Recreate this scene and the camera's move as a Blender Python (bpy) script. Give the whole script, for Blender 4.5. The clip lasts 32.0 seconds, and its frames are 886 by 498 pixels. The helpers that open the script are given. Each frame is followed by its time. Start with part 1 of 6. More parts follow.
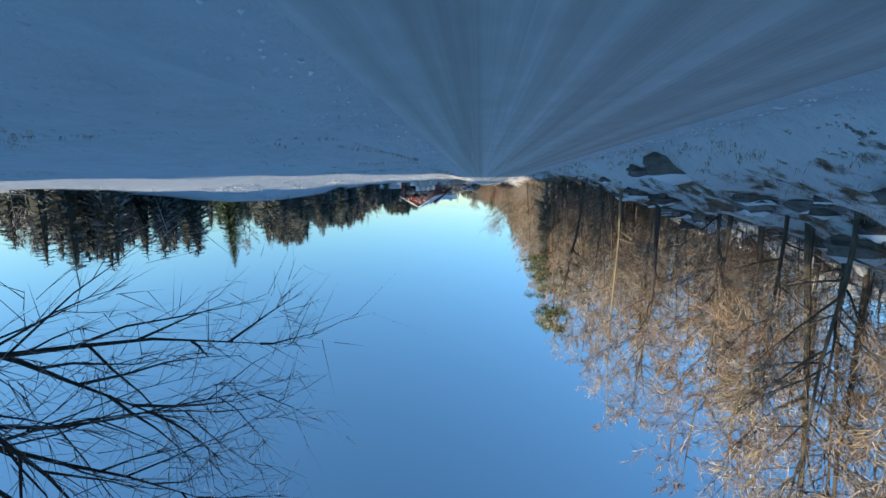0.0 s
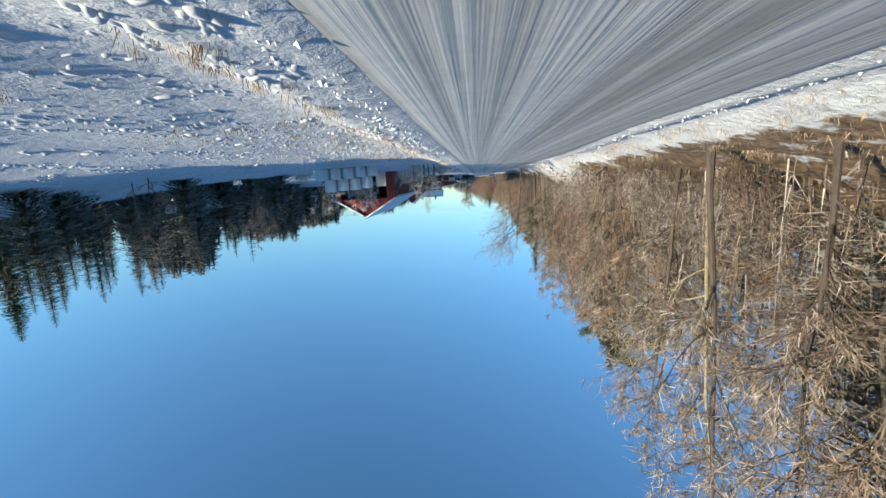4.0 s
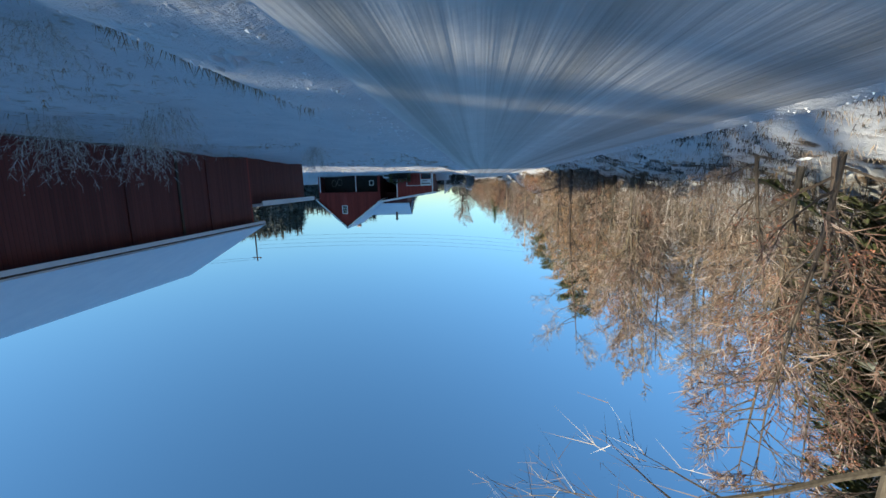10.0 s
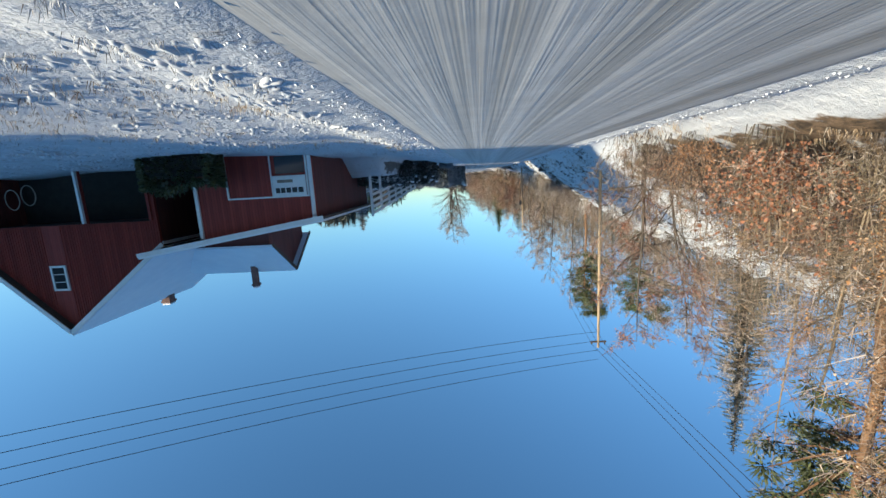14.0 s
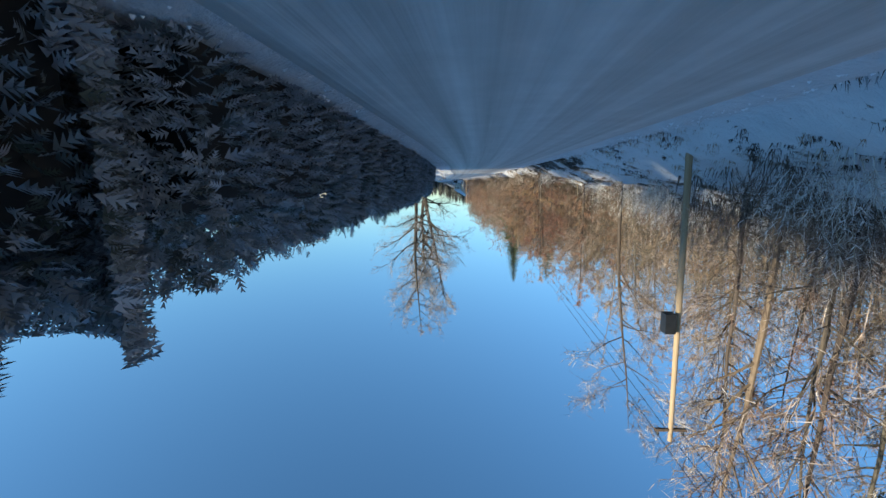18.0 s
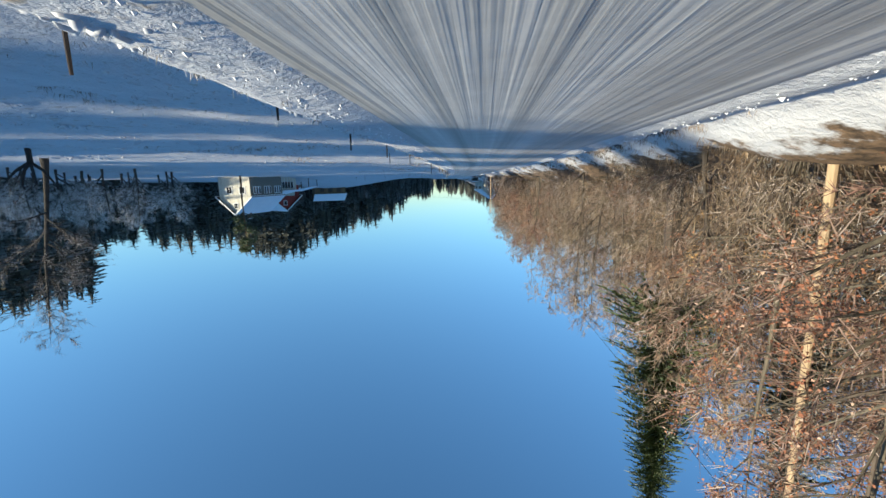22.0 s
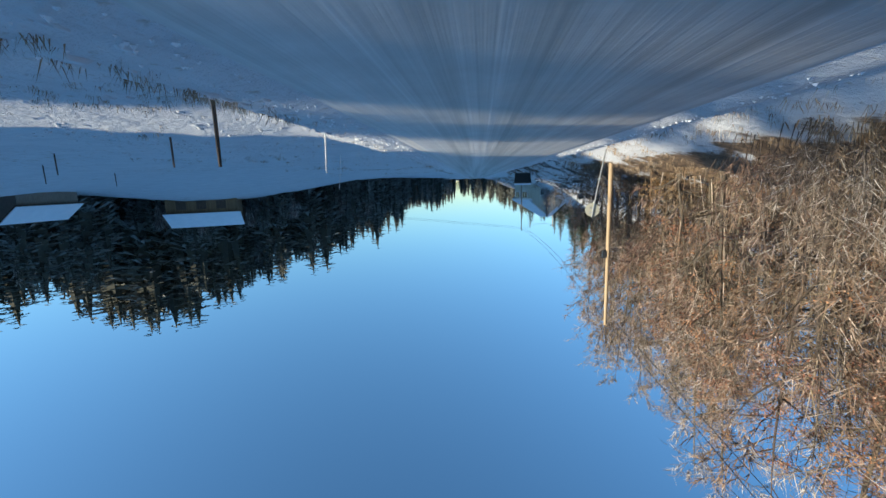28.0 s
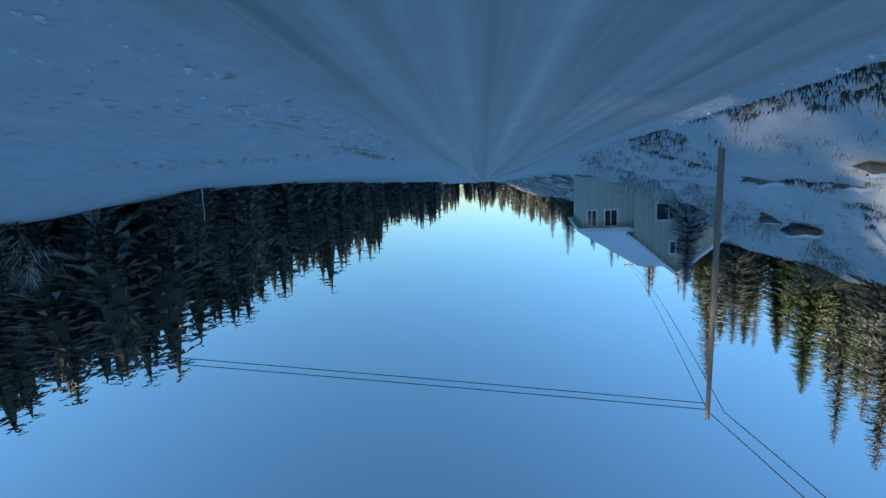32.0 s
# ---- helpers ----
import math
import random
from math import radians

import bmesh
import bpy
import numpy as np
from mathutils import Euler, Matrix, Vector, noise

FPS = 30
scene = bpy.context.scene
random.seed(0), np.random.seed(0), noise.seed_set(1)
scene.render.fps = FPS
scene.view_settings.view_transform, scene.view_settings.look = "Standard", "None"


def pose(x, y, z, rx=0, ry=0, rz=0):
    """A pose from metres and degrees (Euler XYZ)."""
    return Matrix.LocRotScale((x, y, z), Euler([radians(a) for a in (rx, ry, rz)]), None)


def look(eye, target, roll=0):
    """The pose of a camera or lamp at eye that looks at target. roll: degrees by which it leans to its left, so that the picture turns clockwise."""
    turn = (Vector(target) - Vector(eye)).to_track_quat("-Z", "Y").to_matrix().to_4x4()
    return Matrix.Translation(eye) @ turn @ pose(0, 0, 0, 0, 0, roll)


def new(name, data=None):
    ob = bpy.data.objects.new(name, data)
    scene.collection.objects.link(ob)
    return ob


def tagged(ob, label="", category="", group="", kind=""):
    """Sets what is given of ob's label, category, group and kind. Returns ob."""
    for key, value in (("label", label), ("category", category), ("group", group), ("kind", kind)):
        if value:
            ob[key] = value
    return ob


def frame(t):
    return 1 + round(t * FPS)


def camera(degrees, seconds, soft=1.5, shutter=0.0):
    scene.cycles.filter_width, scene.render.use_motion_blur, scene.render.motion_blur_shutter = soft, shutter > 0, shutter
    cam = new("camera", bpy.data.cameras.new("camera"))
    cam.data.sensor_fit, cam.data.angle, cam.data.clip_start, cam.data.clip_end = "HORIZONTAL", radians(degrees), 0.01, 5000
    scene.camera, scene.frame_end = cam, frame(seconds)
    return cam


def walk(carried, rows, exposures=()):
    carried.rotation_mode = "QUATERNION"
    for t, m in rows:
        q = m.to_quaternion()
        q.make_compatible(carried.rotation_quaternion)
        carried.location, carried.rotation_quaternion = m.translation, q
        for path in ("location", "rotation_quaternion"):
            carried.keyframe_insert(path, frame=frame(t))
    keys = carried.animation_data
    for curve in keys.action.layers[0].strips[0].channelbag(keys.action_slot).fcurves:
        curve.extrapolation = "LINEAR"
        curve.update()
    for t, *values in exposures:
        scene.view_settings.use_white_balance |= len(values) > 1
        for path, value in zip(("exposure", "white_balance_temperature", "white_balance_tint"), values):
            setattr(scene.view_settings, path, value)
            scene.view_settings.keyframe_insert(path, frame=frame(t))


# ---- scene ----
cam = camera(95.0, 32.0)
PATH = [
    (0, (0.0, 0.0, 1.187), (0.168, 1.97, 1.488), 178.65),
    (0.5, (-0.037, 7.559, 1.19), (0.131, 9.529, 1.489), 178.43),
    (1, (-0.039, 15.103, 1.194), (0.133, 17.074, 1.486), 177.12),
    (1.5, (-0.026, 22.567, 1.2), (0.145, 24.538, 1.493), 175.46),
    (2, (-0.049, 29.867, 1.204), (0.103, 31.838, 1.508), 177.31),
    (2.5, (-0.114, 36.954, 1.213), (0.029, 38.922, 1.534), 177.81),
    (3, (-0.195, 43.826, 1.227), (-0.051, 45.794, 1.552), 177.80),
    (3.5, (-0.289, 50.521, 1.241), (-0.141, 52.487, 1.58), 177.50),
    (5.5, (-0.609, 73.982, 1.105), (-0.468, 75.949, 1.436), 176.75),
    (6, (-0.701, 79.758, 1.132), (-0.554, 81.725, 1.463), 176.89),
    (6.5, (-0.791, 85.54, 1.175), (-0.643, 87.506, 1.511), 176.96),
    (7, (-0.886, 91.42, 1.219), (-0.751, 93.388, 1.547), 177.49),
    (7.5, (-1.07, 97.314, 1.254), (-0.945, 99.282, 1.587), 178.35),
    (8, (-1.218, 103.429, 1.244), (-1.1, 105.395, 1.59), 179.75),
    (8.5, (-1.39, 109.557, 1.224), (-1.261, 111.528, 1.539), 179.66),
    (9, (-1.544, 115.685, 1.205), (-1.411, 117.654, 1.536), 179.66),
    (9.5, (-1.679, 121.818, 1.191), (-1.542, 123.781, 1.544), 179.25),
    (10, (-1.804, 127.991, 1.182), (-1.655, 129.958, 1.511), 178.75),
    (10.5, (-1.899, 134.203, 1.178), (-1.722, 136.168, 1.508), 178.15),
    (11, (-1.972, 140.426, 1.18), (-1.789, 142.39, 1.513), 178.00),
    (11.5, (-2.069, 146.632, 1.187), (-1.892, 148.597, 1.513), 177.73),
    (12, (-2.209, 152.802, 1.197), (-2.036, 154.769, 1.512), 177.01),
    (12.5, (-2.389, 158.918, 1.211), (-2.231, 160.883, 1.548), 177.69),
    (13, (-2.591, 164.979, 1.218), (-2.442, 166.943, 1.564), 176.78),
    (13.5, (-2.783, 171.034, 1.219), (-2.637, 172.997, 1.573), 176.62),
    (15.5, (-3.347, 197.261, 1.132), (-3.198, 199.224, 1.487), 178.29),
    (16, (-3.538, 204.198, 1.166), (-3.41, 206.163, 1.514), 179.02),
    (16.5, (-3.756, 211.176, 1.207), (-3.632, 213.142, 1.552), 179.45),
    (17, (-3.979, 218.172, 1.247), (-3.845, 220.138, 1.586), 179.30),
    (17.5, (-4.19, 225.169, 1.27), (-4.038, 227.136, 1.595), 178.51),
    (18, (-4.369, 232.169, 1.269), (-4.208, 234.136, 1.591), 178.41),
    (18.5, (-4.519, 239.18, 1.264), (-4.341, 241.148, 1.577), 178.04),
    (19, (-4.618, 246.204, 1.259), (-4.419, 248.169, 1.573), 177.31),
    (19.5, (-4.645, 253.27, 1.241), (-4.435, 255.235, 1.551), 177.50),
    (20, (-4.593, 260.35, 1.204), (-4.373, 262.313, 1.518), 178.33),
    (20.5, (-4.426, 267.426, 1.157), (-4.185, 269.387, 1.469), 179.23),
    (21, (-4.103, 274.455, 1.13), (-3.845, 276.414, 1.441), 179.42),
    (21.5, (-3.834, 281.316, 1.165), (-3.558, 283.271, 1.486), 179.04),
    (22, (-3.55, 287.975, 1.207), (-3.269, 289.927, 1.54), 178.91),
    (22.5, (-3.278, 294.597, 1.214), (-2.994, 296.55, 1.534), 178.95),
    (23, (-3.058, 301.155, 1.192), (-2.768, 303.107, 1.518), 178.51),
    (23.5, (-2.783, 307.615, 1.174), (-2.482, 309.568, 1.486), 178.67),
    (24, (-2.439, 313.984, 1.151), (-2.114, 315.934, 1.455), 177.58),
    (24.5, (-2.013, 320.293, 1.13), (-1.663, 322.238, 1.439), 177.38),
    (26.5, (0.57, 346.192, 1.226), (0.989, 348.121, 1.55), 178.12),
    (27, (1.332, 352.956, 1.23), (1.75, 354.885, 1.553), 178.16),
    (27.5, (2.082, 359.761, 1.203), (2.504, 361.69, 1.517), 177.64),
    (28, (2.854, 366.542, 1.16), (3.283, 368.468, 1.488), 178.35),
    (28.5, (3.715, 373.251, 1.165), (4.155, 375.175, 1.491), 178.02),
    (29, (4.569, 379.729, 1.174), (5.025, 381.65, 1.493), 177.82),
    (29.5, (5.384, 385.818, 1.194), (5.847, 387.737, 1.516), 177.82),
    (30, (6.169, 391.591, 1.218), (6.632, 393.512, 1.534), 177.77),
    (30.5, (6.973, 397.203, 1.237), (7.44, 399.122, 1.547), 177.06),
    (31, (7.765, 402.644, 1.244), (8.233, 404.564, 1.553), 177.13),
    (31.5, (8.527, 407.959, 1.224), (8.992, 409.881, 1.525), 177.04),
    (32, (9.23, 413.185, 1.171), (9.699, 415.105, 1.475), 177.18),
]
# stops and white balance of the clip's camera
EXPOSURES = [(0, 1.0, 5200, 0), (32, 1.0, 5200, 0)]
walk(cam, [(t, look(eye, target, roll)) for t, eye, target, roll in PATH], EXPOSURES)

# ---------------------------------------------------------------- light
SUN_AZ = radians(123.0)      # clockwise from +y
SUN_EL = radians(8.5)
world = bpy.data.worlds.new("sky")
scene.world = world
world.use_nodes = True
wn = world.node_tree
wn.nodes.clear()
sky = wn.nodes.new("ShaderNodeTexSky")
sky.sky_type = "NISHITA"
sky.sun_disc = False
sky.sun_elevation = SUN_EL
sky.sun_rotation = SUN_AZ
sky.altitude = 800
sky.air_density = 1.0
sky.dust_density = 0.0
sky.ozone_density = 2.2
wbg = wn.nodes.new("ShaderNodeBackground")
wbg.inputs["Strength"].default_value = 0.107
wout = wn.nodes.new("ShaderNodeOutputWorld")
wn.links.new(sky.outputs[0], wbg.inputs["Color"])
wn.links.new(wbg.outputs[0], wout.inputs["Surface"])
sun_data = bpy.data.lights.new("sun", "SUN")
sun_data.energy = 5.0
sun_data.angle = radians(0.55)
sun_data.color = (1.0, 0.75, 0.47)
sun = new("sun", sun_data)
sun_dir = Vector((math.sin(SUN_AZ) * math.cos(SUN_EL), math.cos(SUN_AZ) * math.cos(SUN_EL), math.sin(SUN_EL)))
sun.matrix_world = look(sun_dir * 400, (0, 0, 0))


# ---------------------------------------------------------------- materials
def mat(name, rough=0.7, metal=0.0):
    m = bpy.data.materials.new(name)
    m.use_nodes = True
    b = m.node_tree.nodes["Principled BSDF"]
    b.inputs["Roughness"].default_value = rough
    b.inputs["Metallic"].default_value = metal
    return m, m.node_tree, b


def nd(nt, kind, **kw):
    n = nt.nodes.new(kind)
    for k, v in kw.items():
        n.inputs[k].default_value = v
    return n


def ramp(nt, fac, stops, smooth=False):
    r = nt.nodes.new("ShaderNodeValToRGB")
    if smooth:
        r.color_ramp.interpolation = "EASE"
    el = r.color_ramp.elements
    while len(el) < len(stops):
        el.new(0.5)
    for e, (p, c) in zip(el, stops):
        e.position = p
        e.color = (c, c, c, 1) if isinstance(c, (int, float)) else (*c, 1)
    nt.links.new(fac, r.inputs[0])
    return r.outputs[0]


def mix(nt, fac, a, b, mode="MIX"):
    m = nt.nodes.new("ShaderNodeMix")
    m.data_type = "RGBA"
    m.blend_type = mode
    for sock, v in ((m.inputs[0], fac), (m.inputs[6], a), (m.inputs[7], b)):
        if isinstance(v, bpy.types.NodeSocket):
            nt.links.new(v, sock)
        elif isinstance(v, (int, float)):
            sock.default_value = v
        else:
            sock.default_value = (*v, 1)
    return m.outputs[2]


def mathn(nt, op, a, b=0.0):
    m = nt.nodes.new("ShaderNodeMath")
    m.operation = op
    for sock, v in ((m.inputs[0], a), (m.inputs[1], b)):
        if isinstance(v, bpy.types.NodeSocket):
            nt.links.new(v, sock)
        else:
            sock.default_value = v
    return m.outputs[0]


def noise_tex(nt, scale, detail=4, rough=0.55, vec=None, stretch=None):
    n = nd(nt, "ShaderNodeTexNoise", Scale=scale, Detail=detail, Roughness=rough)
    if vec is None:
        vec = nt.nodes.new("ShaderNodeTexCoord").outputs["Object"]
    if stretch:
        mp = nt.nodes.new("ShaderNodeMapping")
        mp.inputs["Scale"].default_value = stretch
        nt.links.new(vec, mp.inputs["Vector"])
        vec = mp.outputs[0]
    nt.links.new(vec, n.inputs["Vector"])
    return n.outputs["Fac"]


def bump(nt, bsdf, height, strength=0.3, dist=0.05):
    b = nd(nt, "ShaderNodeBump", Strength=strength, Distance=dist)
    nt.links.new(height, b.inputs["Height"])
    nt.links.new(b.outputs[0], bsdf.inputs["Normal"])


def world_pos(nt):
    return nt.nodes.new("ShaderNodeNewGeometry").outputs["Position"]


def up_amount(nt):
    g = nt.nodes.new("ShaderNodeNewGeometry")
    s = nt.nodes.new("ShaderNodeSeparateXYZ")
    nt.links.new(g.outputs["Normal"], s.inputs[0])
    return s.outputs["Z"]


def simple(name, c1, c2, scale, rough=0.7, metal=0.0, bumps=0.0, stretch=None, rand=0.0):
    """A surface of two tones, mottled at two scales, with relief."""
    m, nt, b = mat(name, rough, metal)
    a = noise_tex(nt, scale, 5, 0.6, stretch=stretch)
    w = noise_tex(nt, scale * 0.13, 3, 0.5)
    fac = ramp(nt, mathn(nt, "ADD", mathn(nt, "MULTIPLY", a, 0.65), mathn(nt, "MULTIPLY", w, 0.35)), [(0.33, 0.0), (0.67, 1.0)])
    col = mix(nt, fac, c1, c2)
    if rand:
        oi = nt.nodes.new("ShaderNodeObjectInfo")
        h = nt.nodes.new("ShaderNodeHueSaturation")
        nt.links.new(col, h.inputs["Color"])
        v = mathn(nt, "ADD", mathn(nt, "MULTIPLY", oi.outputs["Random"], rand), 1.0 - rand / 2)
        nt.links.new(v, h.inputs["Value"])
        hu = mathn(nt, "ADD", mathn(nt, "MULTIPLY", oi.outputs["Random"], rand * 0.09), 0.5 - rand * 0.045)
        nt.links.new(hu, h.inputs["Hue"])
        col = h.outputs[0]
    nt.links.new(col, b.inputs["Base Color"])
    if bumps:
        bump(nt, b, a, min(1.0, bumps), 0.02 if bumps < .9 else .06)
    return m


def frosted(name, c1, c2, frost, amount, scale=3.0, rand=0.4):
    """Foliage or twigs, dusted with frost and snow on what faces up."""
    m, nt, b = mat(name, 0.8)
    n = noise_tex(nt, scale, 3, 0.6)
    big = noise_tex(nt, 0.5, 2, 0.5, vec=world_pos(nt))
    base = mix(nt, ramp(nt, n, [(0.35, 0.0), (0.65, 1.0)]), c1, c2)
    oi = nt.nodes.new("ShaderNodeObjectInfo")
    h = nt.nodes.new("ShaderNodeHueSaturation")
    nt.links.new(base, h.inputs["Color"])
    nt.links.new(mathn(nt, "ADD", mathn(nt, "MULTIPLY", oi.outputs["Random"], rand), 1.0 - rand / 2), h.inputs["Value"])
    nt.links.new(mathn(nt, "ADD", mathn(nt, "MULTIPLY", oi.outputs["Random"], 0.05), 0.475), h.inputs["Hue"])
    g = nt.nodes.new("ShaderNodeNewGeometry")
    isl = g.outputs["Random Per Island"]
    f = mathn(nt, "ADD", mathn(nt, "MULTIPLY", isl, 0.5), mathn(nt, "MULTIPLY", big, 0.7))
    f = ramp(nt, f, [(0.95 - amount, 0.0), (min(1.0, 1.2 - amount * 0.8), 1.0)])
    col = mix(nt, f, h.outputs[0], frost)
    nt.links.new(col, b.inputs["Base Color"])
    return m


def make_ground():
    """Snow cover over field and bank, with rock, brown grass and soil where it is thin or steep."""
    m, nt, b = mat("snow_ground", 0.75)
    p = world_pos(nt)
    fine = noise_tex(nt, 3.4, 7, 0.66, vec=p)
    mid = noise_tex(nt, 0.8, 7, 0.66, vec=p)
    big = noise_tex(nt, 0.06, 3, 0.5, vec=p)
    up = up_amount(nt)
    snow = mix(nt, ramp(nt, mid, [(0.3, 0.0), (0.7, 1.0)]), (0.55, 0.56, 0.58), (0.68, 0.68, 0.69))
    rock = mix(nt, ramp(nt, fine, [(0.35, 0.0), (0.65, 1.0)]), (0.045, 0.042, 0.04), (0.17, 0.15, 0.13))
    grass = mix(nt, ramp(nt, fine, [(0.4, 0.0), (0.6, 1.0)]), (0.10, 0.075, 0.04), (0.30, 0.23, 0.13))
    # fallen leaves and needles under the wood
    lit = nt.nodes.new("ShaderNodeVertexColor")
    lit.layer_name = "litter"
    sep = nt.nodes.new("ShaderNodeSeparateColor")
    nt.links.new(lit.outputs[0], sep.inputs[0])
    leaf = mix(nt, ramp(nt, fine, [(0.38, 0.0), (0.62, 1.0)]), (0.055, 0.038, 0.022), (0.21, 0.14, 0.08))
    lf = mathn(nt, "ADD", sep.outputs[0], mathn(nt, "MULTIPLY", mathn(nt, "SUBTRACT", mid, 0.5), 1.6))
    lf = ramp(nt, lf, [(0.40, 0.0), (0.55, 1.0)])
    # bare where steep
    steep = mathn(nt, "SUBTRACT", 1.0, up)
    bare = mathn(nt, "ADD", mathn(nt, "MULTIPLY", steep, 1.7), mathn(nt, "MULTIPLY", mathn(nt, "SUBTRACT", mathn(nt, "ADD", mathn(nt, "MULTIPLY", mid, .45), mathn(nt, "MULTIPLY", fine, .55)), 0.5), 3.2))
    bare = ramp(nt, bare, [(0.66, 0.0), (0.76, 1.0)])
    # stubble and grass tips through the snow
    tuft = mathn(nt, "ADD", mathn(nt, "MULTIPLY", fine, 0.75), mathn(nt, "MULTIPLY", big, 0.45))
    tuft = ramp(nt, tuft, [(0.68, 0.0), (0.78, 0.8)])
    col = mix(nt, tuft, snow, grass)
    col = mix(nt, lf, col, leaf)
    col = mix(nt, bare, col, rock)
    nt.links.new(col, b.inputs["Base Color"])
    crust = noise_tex(nt, 13.0, 4, 0.6, vec=p)
    hsum = mathn(nt, "ADD", mathn(nt, "ADD", mathn(nt, "MULTIPLY", fine, 0.45), mid), mathn(nt, "MULTIPLY", crust, 0.10))
    bump(nt, b, hsum, 0.75, 0.22)
    return m


def make_road():
    """Packed, sanded snow with wheel tracks along the road (UV: metres across and along)."""
    m, nt, b = mat("packed_snow_road", 0.62)
    uv = nt.nodes.new("ShaderNodeUVMap").outputs[0]
    ruts = noise_tex(nt, 1.0, 5, 0.6, vec=uv, stretch=(1.15, 0.012, 1))
    thin = noise_tex(nt, 1.0, 4, 0.65, vec=uv, stretch=(2.2, 0.02, 1))
    mott = noise_tex(nt, 1.4, 5, 0.6, vec=uv)
    line = noise_tex(nt, 1.0, 3, 0.6, vec=uv, stretch=(6.0, 0.05, 1))
    clean = mix(nt, ramp(nt, mott, [(0.3, 0.0), (0.7, 1.0)]), (0.55, 0.54, 0.52), (0.66, 0.65, 0.63))
    sand = mix(nt, mott, (0.28, 0.27, 0.25), (0.38, 0.368, 0.34))
    track = mathn(nt, "ADD", mathn(nt, "MULTIPLY", ruts, 0.74), mathn(nt, "MULTIPLY", thin, 0.26))
    f = ramp(nt, track, [(0.38, 1.0), (0.49, 0.44), (0.60, 0.0)])
    col = mix(nt, f, clean, sand)
    # thin ridges of loose snow between the wheel tracks
    col = mix(nt, ramp(nt, line, [(0.64, 0.0), (0.74, 0.45)]), col, (0.74, 0.74, 0.73))
    nt.links.new(col, b.inputs["Base Color"])
    bump(nt, b, mathn(nt, "ADD", mathn(nt, "ADD", thin, line), mathn(nt, "MULTIPLY", mott, 0.5)), 0.4, 0.05)
    return m


def make_boards(name, c1, c2, width=0.14, axis=0):
    """Painted vertical boards with dark joints, worn unevenly."""
    m, nt, b = mat(name, 0.75)
    tc = nt.nodes.new("ShaderNodeTexCoord").outputs["Object"]
    s = nt.nodes.new("ShaderNodeSeparateXYZ")
    nt.links.new(tc, s.inputs[0])
    q = mathn(nt, "DIVIDE", s.outputs[axis], width)
    fr = mathn(nt, "FRACT", q)
    idx = mathn(nt, "FLOOR", q)
    wn_ = nt.nodes.new("ShaderNodeTexWhiteNoise")
    wn_.noise_dimensions = "1D"
    nt.links.new(idx, wn_.inputs["W"])
    joint = ramp(nt, fr, [(0.0, 0.0), (0.07, 1.0), (0.93, 1.0), (1.0, 0.0)])
    grain = noise_tex(nt, 1.0, 5, 0.6, vec=tc, stretch=(14, 14, 1.2))
    tone = mathn(nt, "ADD", mathn(nt, "MULTIPLY", wn_.outputs["Value"], 0.45), mathn(nt, "MULTIPLY", grain, 0.6))
    col = mix(nt, ramp(nt, tone, [(0.2, 0.0), (0.85, 1.0)]), c1, c2)
    col = mix(nt, joint, tuple(c * 0.35 for c in c1), col)
    nt.links.new(col, b.inputs["Base Color"])
    bump(nt, b, joint, 0.7, 0.02)
    return m


M = {}
M["ground"] = make_ground()
M["road"] = make_road()
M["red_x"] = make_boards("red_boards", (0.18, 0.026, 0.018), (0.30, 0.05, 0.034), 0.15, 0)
# same red as the gables, the side's shade put into the colour
M["red_y"] = make_boards("red_boards_side_shade", (0.085, 0.021, 0.016), (0.15, 0.038, 0.029), 0.15, 1)
M["roof_snow"] = simple("roof_snow", (0.76, 0.78, 0.82), (0.86, 0.87, 0.89), 1.2, 0.7, bumps=0.3)
M["lump_snow"] = simple("field_snow", (0.56, 0.57, 0.59), (0.70, 0.70, 0.71), 6.0, 0.75, bumps=0.5)
M["white"] = simple("white_paint", (0.68, 0.68, 0.67), (0.8, 0.8, 0.78), 3.0, 0.55, bumps=0.1)
M["cream"] = make_boards("cream_boards", (0.55, 0.52, 0.42), (0.68, 0.65, 0.55), 0.18, 0)
M["greyhouse"] = make_boards("pale_boards", (0.50, 0.49, 0.42), (0.62, 0.60, 0.52), 0.18, 0)
M["brownboards"] = make_boards("brown_boards", (0.15, 0.095, 0.045), (0.25, 0.165, 0.085), 0.18, 1)
# near-black, standing for the shade in open bays, hedges and a door gap
M["dark"] = simple("inner_shade", (0.012, 0.011, 0.010), (0.03, 0.027, 0.024), 2.0, 0.9)
M["darkwood"] = simple("dark_weathered_wood", (0.05, 0.035, 0.025), (0.12, 0.085, 0.06), 3.0, 0.85, bumps=0.3, stretch=(4, 4, 0.6))
M["wood"] = simple("grey_wood", (0.16, 0.13, 0.10), (0.30, 0.26, 0.21), 3.0, 0.85, bumps=0.3, stretch=(5, 5, 0.5))
M["polewood"] = simple("pole_wood", (0.30, 0.21, 0.12), (0.46, 0.35, 0.22), 3.0, 0.8, bumps=0.2, stretch=(6, 6, 0.4))
M["metal"] = simple("galvanised_metal", (0.34, 0.35, 0.36), (0.48, 0.49, 0.5), 4.0, 0.45, 0.8)
M["black"] = simple("black_plastic", (0.010, 0.011, 0.013), (0.022, 0.023, 0.026), 3.0, 0.5)
M["wire"] = simple("wire", (0.02, 0.02, 0.022), (0.035, 0.035, 0.04), 3.0, 0.5)
M["signback"] = simple("sign_back", (0.34, 0.33, 0.27), (0.42, 0.41, 0.34), 5.0, 0.5, 0.2)
